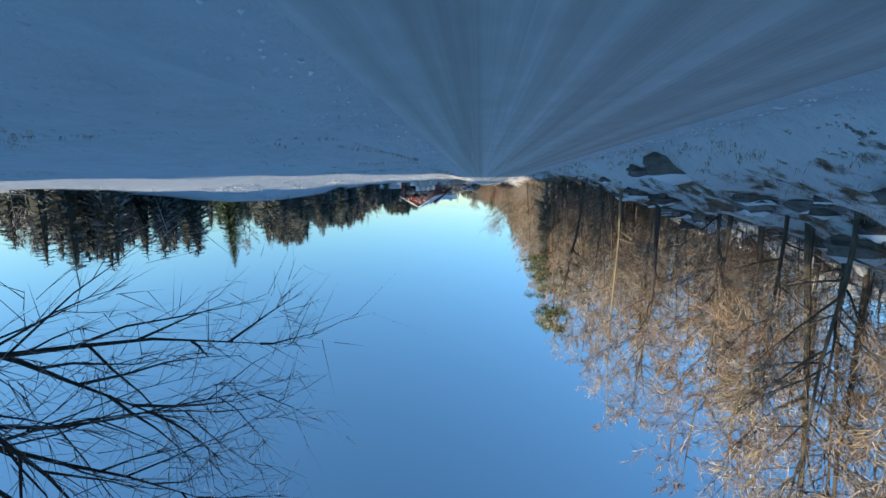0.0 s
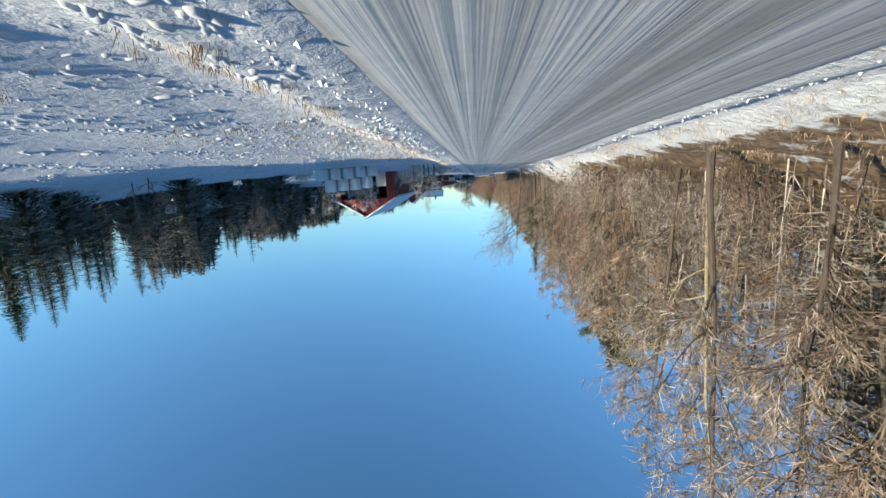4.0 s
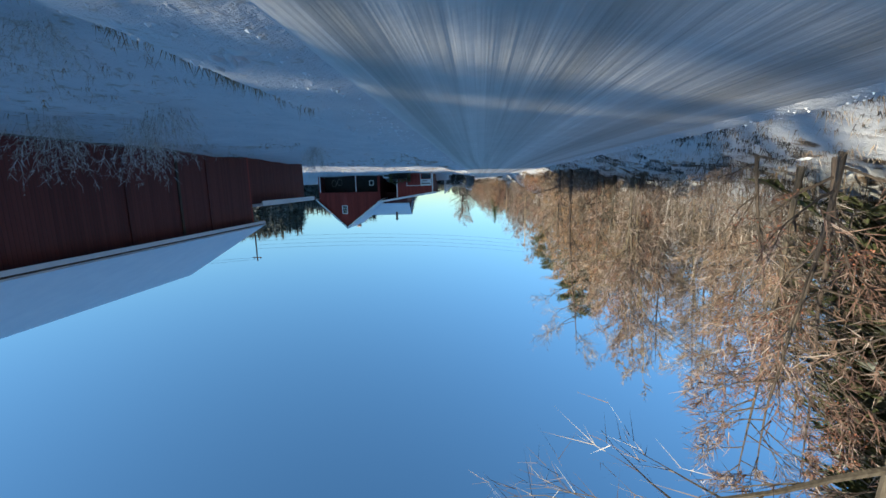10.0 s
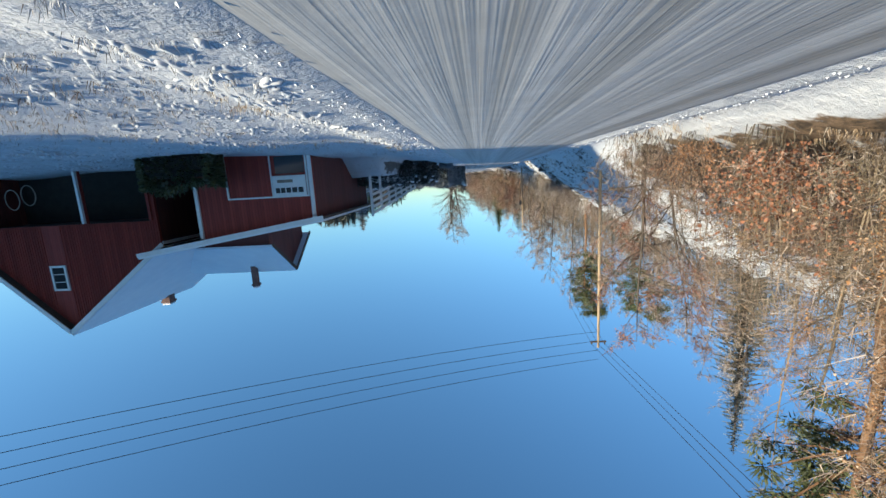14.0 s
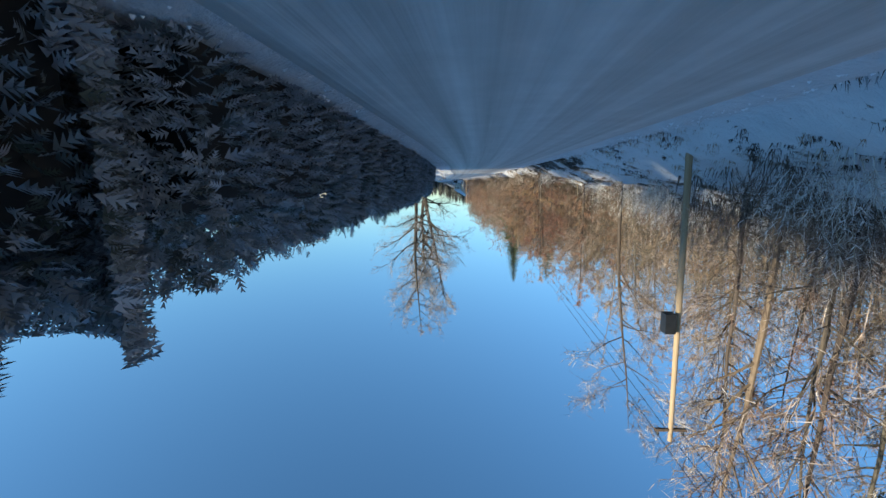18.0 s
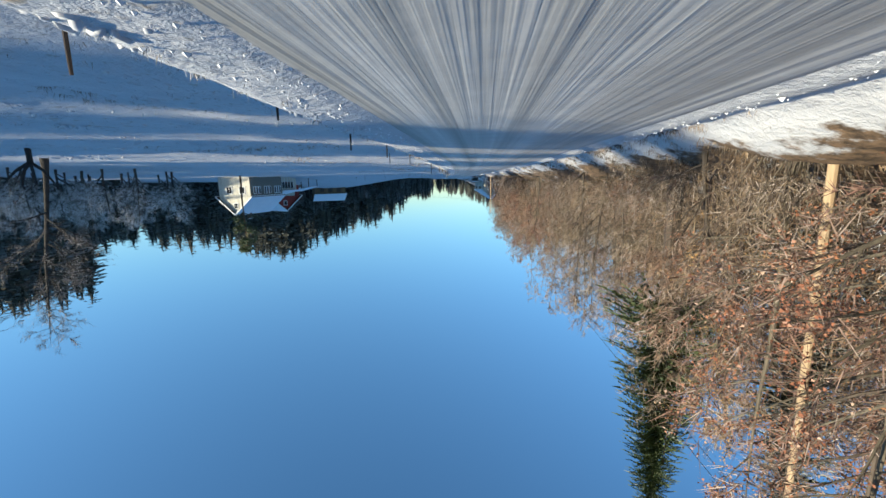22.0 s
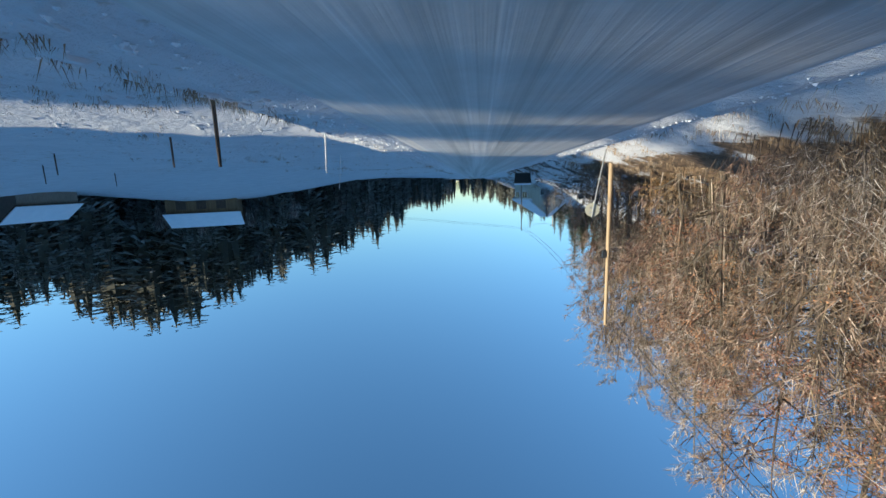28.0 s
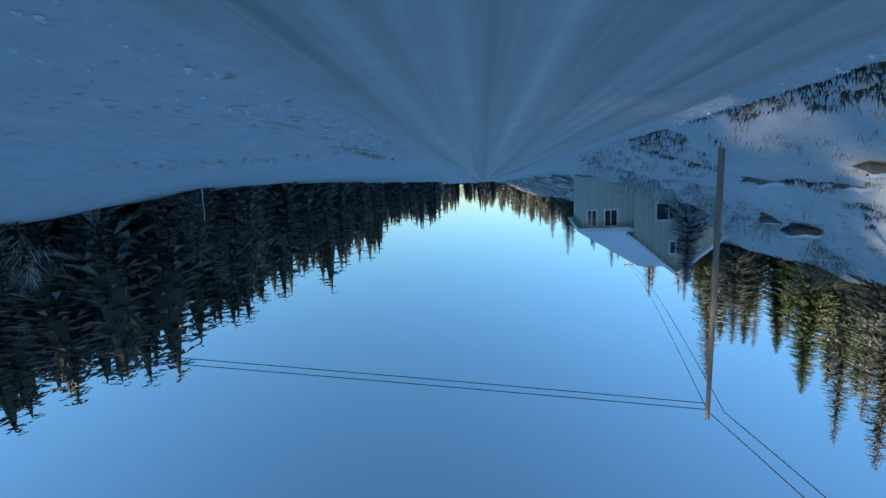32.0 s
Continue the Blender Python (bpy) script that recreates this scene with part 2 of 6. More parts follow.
M["bale"] = simple("white_wrap", (0.66, 0.67, 0.66), (0.78, 0.78, 0.76), 2.5, 0.35, bumps=0.5)
M["stone"] = simple("dark_stone", (0.045, 0.042, 0.04), (0.20, 0.18, 0.165), 2.5, 0.9, bumps=0.6, rand=0.7)
M["brick"] = simple("chimney_brick", (0.10, 0.055, 0.045), (0.2, 0.12, 0.1), 6.0, 0.9, bumps=0.3)
M["bark"] = simple("bark", (0.045, 0.035, 0.028), (0.13, 0.105, 0.08), 5.0, 0.9, bumps=0.8, stretch=(3, 3, 0.5), rand=0.5)
M["barkdark"] = simple("bark_dark", (0.02, 0.016, 0.013), (0.07, 0.056, 0.044), 5.0, 0.9, bumps=1.0, stretch=(3, 3, 0.5), rand=0.3)
M["barklight"] = simple("aspen_bark", (0.12, 0.09, 0.055), (0.28, 0.225, 0.15), 4.0, 0.85, bumps=0.5, stretch=(2, 2, 0.8), rand=0.5)
M["barkpine"] = simple("pine_bark", (0.10, 0.052, 0.03), (0.22, 0.12, 0.065), 4.0, 0.9, bumps=0.8, rand=0.3)
M["twig"] = frosted("brown_twigs", (0.108, 0.077, 0.052), (0.225, 0.162, 0.112), (0.46, 0.40, 0.36), 0.34)
M["twiggrey"] = frosted("grey_twigs", (0.11, 0.086, 0.074), (0.235, 0.188, 0.158), (0.56, 0.52, 0.48), 0.36)
M["twigred"] = frosted("reddish_twigs", (0.13, 0.08, 0.055), (0.235, 0.153, 0.104), (0.46, 0.39, 0.34), 0.3)
M["twigfrost"] = frosted("frosted_twigs", (0.20, 0.16, 0.11), (0.36, 0.31, 0.24), (0.72, 0.71, 0.70), 0.62)
M["leafdry"] = frosted("dry_leaves", (0.22, 0.10, 0.042), (0.38, 0.195, 0.09), (0.5, 0.42, 0.34), 0.25)
M["spruce"] = frosted("spruce_needles", (0.030, 0.040, 0.022), (0.075, 0.085, 0.042), (0.27, 0.285, 0.285), 0.46)
M["hedge"] = frosted("hedge_needles", (0.028, 0.036, 0.026), (0.075, 0.085, 0.06), (0.36, 0.38, 0.42), 0.66, rand=0.3)
# paler than the near spruces, the haze of distance put into the colour
M["farspruce"] = frosted("hazy_spruce_needles", (0.062, 0.068, 0.05), (0.115, 0.117, 0.085), (0.19, 0.20, 0.19), 0.6)
# dark filler for the shaded inside of far spruces, also bare trunks
M["farcore"] = simple("forest_core", (0.03, 0.031, 0.026), (0.065, 0.066, 0.05), 1.5, 0.9, bumps=0.6)
M["hedgedark"] = frosted("clipped_hedge", (0.012, 0.016, 0.011), (0.03, 0.034, 0.022), (0.50, 0.52, 0.55), 0.30, rand=0.3)
# olive for the pines, also the sunlit colour of some spruces
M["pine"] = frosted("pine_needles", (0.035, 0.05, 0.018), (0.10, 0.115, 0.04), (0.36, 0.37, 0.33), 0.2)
M["heather"] = frosted("heather", (0.028, 0.026, 0.02), (0.075, 0.062, 0.045), (0.34, 0.34, 0.35), 0.3)
M["grass"] = frosted("dry_grass", (0.20, 0.14, 0.075), (0.40, 0.31, 0.18), (0.55, 0.50, 0.44), 0.3)
mg, ntg, bg_ = mat("window_glass", 0.06)
bg_.inputs["Base Color"].default_value = (0.03, 0.035, 0.04, 1)
bg_.inputs["Specular IOR Level"].default_value = 0.8
M["glass"] = mg


# ---------------------------------------------------------------- mesh helpers
class Mesh:
    """Collects vertices and faces, and makes one mesh of them."""

    def __init__(self):
        self.v, self.f, self.mi = [], [], []

    def add(self, verts, faces, mi=0):
        o = len(self.v)
        self.v.extend(verts)
        self.f.extend(tuple(i + o for i in f) for f in faces)
        self.mi.extend([mi] * len(faces))

    def box(self, x0, y0, z0, x1, y1, z1, mi=0):
        v = [(x, y, z) for z in (z0, z1) for y in (y0, y1) for x in (x0, x1)]
        self.add(v, [(0, 2, 3, 1), (4, 5, 7, 6), (0, 1, 5, 4), (1, 3, 7, 5), (3, 2, 6, 7), (2, 0, 4, 6)], mi)

    def beam(self, a, b, w, h, mi=0):
        """A bar of rectangular section from a to b."""
        a, b = Vector(a), Vector(b)
        d = (b - a).normalized()
        s = d.cross(Vector((0, 0, 1)))
        s = s.normalized() if s.length > 1e-4 else Vector((1, 0, 0))
        u = s.cross(d)
        v = []
        for p in (a, b):
            for i, j in ((-1, -1), (1, -1), (1, 1), (-1, 1)):
                v.append(tuple(p + s * (i * w / 2) + u * (j * h / 2)))
        self.add(v, [(3, 2, 1, 0), (4, 5, 6, 7), (0, 1, 5, 4), (1, 2, 6, 5), (2, 3, 7, 6), (3, 0, 4, 7)], mi)

    def tube(self, pts, radii, sides=6, mi=0, cap=False):
        """A tapered tube through points."""
        pts = [Vector(p) for p in pts]
        n = len(pts)
        v = []
        ref = Vector((0.31, 0.52, 0.79))
        for i, p in enumerate(pts):
            d = (pts[min(i + 1, n - 1)] - pts[max(i - 1, 0)])
            d = d.normalized() if d.length > 1e-6 else Vector((0, 0, 1))
            s = d.cross(ref)
            s = s.normalized() if s.length > 1e-3 else Vector((1, 0, 0))
            u = d.cross(s)
            for k in range(sides):
                a = 2 * math.pi * k / sides
                v.append(tuple(p + (s * math.cos(a) + u * math.sin(a)) * radii[i]))
        f = [(i * sides + k, i * sides + (k + 1) % sides, (i + 1) * sides + (k + 1) % sides, (i + 1) * sides + k)
             for i in range(n - 1) for k in range(sides)]
        if cap:
            f.append(tuple(range(sides - 1, -1, -1)))
            f.append(tuple(range((n - 1) * sides, n * sides)))
        self.add(v, f, mi)

    def data(self, name, mats, smooth=False):
        me = bpy.data.meshes.new(name)
        me.from_pydata(self.v, [], self.f)
        for m in (mats if isinstance(mats, (list, tuple)) else [mats]):
            me.materials.append(m)
        if any(self.mi):
            me.polygons.foreach_set("material_index", self.mi)
        if smooth:
            me.polygons.foreach_set("use_smooth", [True] * len(self.f))
        me.update()
        return me


def part(name, me, parent, label="", loc=None):
    ob = new(name, me)
    ob.parent = parent
    if loc:
        ob.location = loc
    if label:
        ob["label"] = label
    return ob


def thing(name, label, category, group="", loc=(0, 0, 0), rz=0.0, kind=""):
    ob = new(name)
    ob.empty_display_size = 0.3
    ob.location = loc
    ob.rotation_euler = (0, 0, rz)
    return tagged(ob, label, category, group, kind)


def boxpart(name, material, parent, x0, y0, z0, x1, y1, z1, label=""):
    q = Mesh()
    q.box(x0, y0, z0, x1, y1, z1)
    return part(name, q.data(name, material), parent, label)


# ---------------------------------------------------------------- the lie of the land
ROAD_Y = np.array([-120, 0, 50, 74, 100, 128, 153, 171, 197, 225, 246, 260, 274, 288, 301, 320, 346, 366, 380, 392, 413, 1500])
ROAD_X = np.array([0.5, 0, -0.3, -0.6, -1.15, -1.8, -2.2, -2.8, -3.35, -4.2, -4.6, -4.55, -4.1, -3.55, -3.05, -2.0, 0.55, 2.85, 4.55, 6.2, 9.2, 161])
yy_ = np.arange(-120, 1500, 1.0)
xx_ = np.interp(yy_, ROAD_Y, ROAD_X)
xx_ = np.convolve(np.pad(xx_, 6, mode="edge"), np.ones(13) / 13, "valid")


def cx(y):
    return float(np.interp(y, yy_, xx_))


def left_edge(y):
    return float(np.interp(y, [0, 70, 85, 170, 200, 260, 420, 600], [-4.7, -4.8, -5.9, -5.6, -4.9, -4.3, -4.0, -4.4]))


def right_edge(y):
    return float(np.interp(y, [0, 80, 130, 200, 260, 320, 600], [1.5, 1.3, 1.6, 1.9, 2.1, 2.3, 2.6]))


def nz(x, y, s, seed=0.0):
    return noise.noise(Vector((x * s, y * s, seed)))


def sstep(a, b, x):
    t = min(1.0, max(0.0, (x - a) / (b - a)))
    return t * t * (3 - 2 * t)


BANK_Y = [-60, 0, 25, 40, 80, 98, 112, 130, 165, 195, 206, 228, 246, 262, 300, 395, 412, 440, 470, 600]
BANK_S = [.8, .85, .8, .4, .4, .6, .75, .35, .3, .5, 1.0, 1.0, .65, .45, .4, .35, .42, .45, .35, .3]
BANK_H = [5, 5, 5, 3, 3.5, 5.5, 6.0, 4, 3, 4, 8.5, 8.0, 4.5, 3.5, 3.5, 3.0, 4.5, 6.5, 5, 4]


def gz(x, y):
    """Height of the ground."""
    u = x - cx(y)
    L, R = left_edge(y), right_edge(y)
    if u < L:
        d = L - u
        s, h = float(np.interp(y, BANK_Y, BANK_S)), float(np.interp(y, BANK_Y, BANK_H))
        lump = nz(x, y, 0.35, 3.0) * 0.5 + nz(x, y, 0.9, 5.0) * 0.28
        z = (0.06 + 0.06 * nz(x, y, 1.1, 8.0)) * math.exp(-((d - 0.4) / 0.4) ** 2) - 0.15 * math.exp(-((d - 1.3) / 0.6) ** 2)
        r = max(0.0, d - 1.5)
        rise = h * (1 - math.exp(-r * s / h)) + 0.20 * r * sstep(4, 12, r)
        rise = min(rise, 13 + 0.04 * r)
        z += rise + lump * min(1.0, r * 0.35) * (0.7 + s)
        return z
    if u > R:
        d = u - R
        deep = float(np.interp(y, [-60, 60, 95, 125, 165, 190, 200, 262, 272, 320, 345, 420, 470], [-.5, -.5, -.7, -.7, -.5, -.4, -.15, -.15, -1.0, -.9, -.5, -.5, -.3]))
        z = (-0.03 + 0.05 * nz(x, y, 1.1, 7.0)) * math.exp(-((d - 0.5) / 0.5) ** 2) + deep * sstep(0.8, 3.2, d) + nz(x, y, 0.18, 1.0) * 0.22 * min(1, d * 0.3) + nz(x, y, 0.8, 2.0) * 0.09 * min(1, d) + 0.02 * math.sin(d * 6.0 + 1.5 * nz(0, y, 0.05, 6.0)) * math.exp(-((d - 1.2) / 1.1) ** 2)
        z += 0.012 * max(0, d - 15) + 0.03 * max(0, d - 70) * sstep(330, 400, y)
        z += 3.6 * math.exp(-((x - 48) / 20) ** 2 - ((y - 86) / 22) ** 2) + 3.6 * math.exp(-((x - 56) / 18) ** 2 - ((y - 428) / 22) ** 2) + 1.9 * math.exp(-((x - 54) / 13) ** 2 - ((y - 388) / 11) ** 2)
        if 203 < y < 224:
            z += 1.15 * sstep(5.9, 6.4, u) * sstep(203, 203.8, y) * (1 - sstep(215, 224, y))
        return z
    return -0.07


LITTER_Y = [0, 30, 36, 94, 99, 109, 114, 124, 130, 162, 168, 198, 204, 250, 278, 288, 396, 406, 440, 450]
LITTER_V = [.45, .45, .68, .68, .2, .2, .5, .5, .36, .36, .68, .7, .3, .36, .4, .68, .7, .1, .1, .5]


def make_land():
    us = [-260, -180, -130, -100, -80, -65, -54, -46, -40, -35, -31, -27.5, -24.5, -22, -20, -18.2, -16.6, -15.2, -14, -13, -12, -11.1, -10.3, -9.5, -8.8, -8.1,
          -7.5, -7.0, -6.5, -6.1, -5.75, -5.4, -5.1, -4.85, -4.6, -4.3, -4.0, -3.5, -1.5, 0.5, 1.2, 1.5, 1.75, 2.0, 2.3, 2.6, 2.95, 3.3, 3.7, 4.2, 4.7, 5.3, 5.9, 6.1, 6.3, 6.5, 7.2, 8,
          9, 10, 11, 12.5, 14, 16, 18, 20.5, 23, 26, 30, 35, 40, 46, 54, 64, 76, 90, 110, 140, 190, 260]
    ys = list(np.arange(-60, 0, 4.0)) + list(np.arange(0, 470, 0.9)) + list(np.arange(470, 560, 3.0)) + list(np.arange(560, 960, 20.0))
    far = 3200
    vs, fs = [], []
    ny, nu = len(ys), len(us)
    for y in ys:
        c = cx(y)
        for u in us:
            vs.append((c + u, y, gz(c + u, y)))
    for j in range(ny - 1):
        for i in range(nu - 1):
            a = j * nu + i
            fs.append((a, a + 1, a + nu + 1, a + nu))
    # outer ring to the horizon
    loop = [(0, i) for i in range(nu)] + [(j, nu - 1) for j in range(1, ny)] + [(ny - 1, i) for i in range(nu - 2, -1, -1)] + [(j, 0) for j in range(ny - 2, 0, -1)]
    base = len(vs)
    for j, i in loop:
        x, y, z = vs[j * nu + i]
        d = Vector((x, y - 400, 0)).normalized()
        vs.append((d.x * far, 400 + d.y * far, z - 2))
    n = len(loop)
    for k in range(n):
        j, i = loop[k]
        j2, i2 = loop[(k + 1) % n]
        fs.append((j * nu + i, base + k, base + (k + 1) % n, j2 * nu + i2))
    me = bpy.data.meshes.new("ground")
    me.from_pydata(vs, [], fs)
    me.materials.append(M["ground"])
    me.polygons.foreach_set("use_smooth", [True] * len(fs))
    lay = me.color_attributes.new("litter", "FLOAT_COLOR", "POINT")
    vals = []
    for x, y, z in vs:
        d = left_edge(y) - (x - cx(y))
        a = float(np.interp(y, LITTER_Y, LITTER_V)) * sstep(1.2, 3.5, d)
        vals += [a, a, a, 1.0]
    lay.data.foreach_set("color", vals)
    me.update()
    tagged(new("ground", me), "snow-covered field and rocky roadside bank with grass tips", "ground", kind="structure")
    # the road
    vs, fs, uvs = [], [], []
    ys = list(np.arange(-60, 520, 1.5)) + list(np.arange(520, 960, 10.0))
    nu = 25
    for y in ys:
        L, R = left_edge(y), right_edge(y)
        for i in range(nu):
            k = i / (nu - 1)
            u = L + (R - L) * k + (0.09 * nz(0, y, 0.7, 9 + k) if i in (0, nu - 1) else 0)
            crown = 0.05 * (1 - (2 * k - 1) ** 2) + 0.012 * nz(u * 2.2, y * 0.04, 1.0, 4.0) + (-0.05 if i in (0, nu - 1) else 0)
            vs.append((cx(y) + u, y, crown - 0.02))
            uvs.append((u, y))
    for j in range(len(ys) - 1):
        for i in range(nu - 1):
            a = j * nu + i
            fs.append((a, a + 1, a + nu + 1, a + nu))
    me = bpy.data.meshes.new("road")
    me.from_pydata(vs, [], fs)
    me.materials.append(M["road"])
    me.polygons.foreach_set("use_smooth", [True] * len(fs))
    lay = me.uv_layers.new(name="UVMap")
    lay.data.foreach_set("uv", [c for f in fs for i in f for c in uvs[i]])
    me.update()
    tagged(new("road", me), "country road of packed sanded snow with wheel tracks", "road", kind="structure")


make_land()


# ---------------------------------------------------------------- trees
def rot_about(d, ang, rng):
    """d bent by ang towards a random side."""
    s = d.cross(Vector((rng.uniform(-1, 1), rng.uniform(-1, 1), rng.uniform(-1, 1))))
    s = s.normalized() if s.length > 1e-4 else Vector((1, 0, 0))
    return (d * math.cos(ang) + s * math.sin(ang)).normalized()


def ribbon(q, a, b, w, rng, mi=0):
    """A thin three-sided spike from a to b, for twigs."""
    d = b - a
    s = d.cross(Vector((rng.uniform(-1, 1), rng.uniform(-1, 1), rng.uniform(-1, 1))))
    if s.length < 1e-5:
        return
    s = s.normalized() * w
    m = (a + b) * 0.5 + s * 0.6
    q.add([tuple(a - s), tuple(a + s), tuple(m), tuple(b)], [(0, 1, 2), (0, 2, 3)], mi)


def spike(q, a, b, w, rng, mi=0):
    """The finest twig: one long thin triangle."""
    s = (b - a).cross(Vector((rng.uniform(-1, 1), rng.uniform(-1, 1), rng.uniform(-1, 1))))
    if s.length > 1e-5:
        s = s.normalized() * w
        q.add([tuple(a - s), tuple(a + s), tuple(b)], [(0, 1, 2)], mi)


def bare_tree(seed, h, trunk_r, spread, first, up, n1, n2, n3, n4, twig_w, leaves=0, lean=0.03, fork=False, bias=None):
    """Trunk and limbs as one mesh, the fine twigs (and dry leaves) as another; bias turns the limbs to one side."""
    rng = random.Random(seed)
    wood, fine = Mesh(), Mesh()
    stems = []
    trunks = 1 if not fork else 2
    for k in range(trunks):
        p, d = Vector((0, 0, -0.3)), Vector((rng.uniform(-lean, lean), rng.uniform(-lean, lean), 1)).normalized()
        rise, thick = h + 0.3, trunk_r
        if k == 1:
            p = stems[0][0][2].copy()
            d = Vector((0.30, 0.10, 1)).normalized()
            rise, thick = h * 0.72, trunk_r * 0.74
        pts, n = [p.copy()], 9
        for i in range(n):
            d = rot_about(d, rng.uniform(0, 0.11), rng)
            d = (d + Vector((0, 0, 0.07))).normalized()
            p = p + d * rise / n
            pts.append(p.copy())
        rad = [thick * (1.45 if i == 0 and k == 0 else 1.0) * (1 - i / n) ** 0.8 * (1 + rng.uniform(-.1, .1)) + 0.010 for i in range(n + 1)]
        wood.tube(pts, rad, 7 if trunk_r < .2 else 14)
        stems.append((pts, rad))

    def along(pts, t):
        f = t * (len(pts) - 1)
        i = min(int(f), len(pts) - 2)
        return pts[i].lerp(pts[i + 1], f - i), (pts[i + 1] - pts[i]).normalized()

    def limb(p, d, length, r, level):
        n = {1: 6, 2: 4, 3: 2}[level]
        pts, rad = [p.copy()], []
        for i in range(n):
            d = rot_about(d, rng.uniform(0.04, 0.24), rng)
            d = (d + Vector((0, 0, up * 0.12))).normalized()
            p = p + d * length / n
            pts.append(p.copy())
        rad = [max(0.006, r * (1 - i / n) ** 0.9) for i in range(n + 1)]
        if level < 3:
            wood.tube(pts, rad, 5 if level == 1 else 3)
        else:
            for i in range(n):
                ribbon(fine, pts[i], pts[i + 1], max(twig_w, rad[i]), rng)
        return pts

    def twig(b, t, ln):
        p4, d4 = along(b, t)
        v = (rot_about(d4, rng.uniform(0.3, 1.25), rng) + Vector((0, 0, up * 0.15))).normalized()
        spike(fine, p4, p4 + v * min(1.2, max(0.25, ln * rng.uniform(0.12, 0.34))), twig_w, rng)

    for pts0, rad0 in stems:
        for i in range(n1):
            t = first + (0.985 - first) * (i + rng.random()) / n1
            p, td = along(pts0, t)
            a = rng.uniform(0, 2 * math.pi)
            if bias is not None and rng.random() < 0.85:
                a = bias + rng.gauss(0, 0.55)
            d = Vector((math.cos(a), math.sin(a), up + rng.uniform(-0.25, 0.35))).normalized()
            f = (t - first) / (1 - first)
            ln = spread * (0.72 + 0.9 * f - 1.35 * f * f) * rng.uniform(0.7, 1.15)
            r1 = trunk_r * (1 - t) ** 0.8 * 0.5 + 0.014
            b1 = limb(p, d, ln, r1, 1)
            for j in range(n2):
                t2 = 0.2 + 0.8 * (j + rng.random()) / n2
                p2, d2 = along(b1, t2)
                b2 = limb(p2, rot_about(d2, rng.uniform(0.35, 0.8), rng), ln * rng.uniform(0.3, 0.6) * (1.15 - 0.5 * t2), r1 * 0.4, 2)
                for m in range(n4):
                    twig(b2, rng.uniform(0.1, 1.0), ln)
                for k in range(n3):
                    p3, d3 = along(b2, rng.uniform(0.15, 1.0))
                    b3 = limb(p3, rot_about(d3, rng.uniform(0.3, 0.75), rng), ln * rng.uniform(0.14, 0.32), 0.012, 3)
                    for m in range(n4):
                        twig(b3, rng.uniform(0.0, 1.0), ln * 0.8)
                    for m in range(leaves):
                        p4, d4 = along(b3, rng.uniform(0.0, 1.0))
                        s = rng.uniform(0.032, 0.06)
                        e1 = rot_about(d4, 1.2, rng) * s
                        e2 = e1.cross(Vector((rng.uniform(-1, 1), rng.uniform(-1, 1), 0.4))).normalized() * s * 0.6
                        c = p4 + Vector((rng.uniform(-.15, .15), rng.uniform(-.15, .15), rng.uniform(-.15, .1)))
                        fine.add([tuple(c - e2), tuple(c + e1), tuple(c + e2), tuple(c - e1 * 0.3)], [(0, 1, 2, 3)], 1)
    return wood, fine


def needle_branch(q, base, d, ln, droop, wid, rng, steps=4, mi=0):
    """A drooping conifer branch: a bent axis with side sprays and hanging twigs, one connected piece."""
    s = Vector((-d.y, d.x, 0))
    v, f = [tuple(base)], []
    prev, pi = base, 0
    for i in range(1, steps + 1):
        t = i / steps
        cur = base + d * (ln * t) + Vector((0, 0, ln * (0.10 * t - droop * t * t))) + s * rng.uniform(-.04, .04) * ln
        w = wid * (1.1 - 0.7 * t) * rng.uniform(.7, 1.25)
        n = len(v)
        v.append(tuple(cur))
        for sg in (-1, 1):
            v.append(tuple(cur + s * (sg * w) + d * (0.5 * w) - Vector((0, 0, w * rng.uniform(.2, .75)))))
        v.append(tuple(prev.lerp(cur, .6) - Vector((0, 0, w * rng.uniform(.45, 1.1))) + s * rng.uniform(-.3, .3) * w))
        f += [(pi, n + 1, n), (pi, n, n + 2), (pi, n, n + 3)]
        prev, pi = cur, n
    v.append(tuple(prev + d * (0.16 * ln + .05) - Vector((0, 0, .06 * ln))))
    n = len(v) - 1
    f.append((pi - 0, n, n - 1))
    q.add(v, f, mi)


def spruce_tree(seed, h, r, count, droop=0.42, low=0.03, size=1.0, steps=4):
    rng = random.Random(seed)
    wood, fol = Mesh(), Mesh()
    wood.tube([(0, 0, -0.3), (0, 0, h * 0.5), (0.05, 0, h)], [0.016 * h, 0.009 * h, 0.012], 7)
    for k in range(count):
        t = low + (0.99 - low) * (k + rng.random()) / count
        t = 1 - (1 - t) ** 0.9
        ln = r * ((1 - t) ** 0.8) * rng.uniform(0.55, 1.12) + 0.14
        a = k * 2.39996 + rng.uniform(-.5, .5)
        d = Vector((math.cos(a), math.sin(a), 0))
        needle_branch(fol, Vector((0, 0, h * t)), d, ln, droop * rng.uniform(.5, 1.3) * (1.15 - .8 * t), (0.20 * ln + 0.10) * size, rng, steps)
    return wood, fol


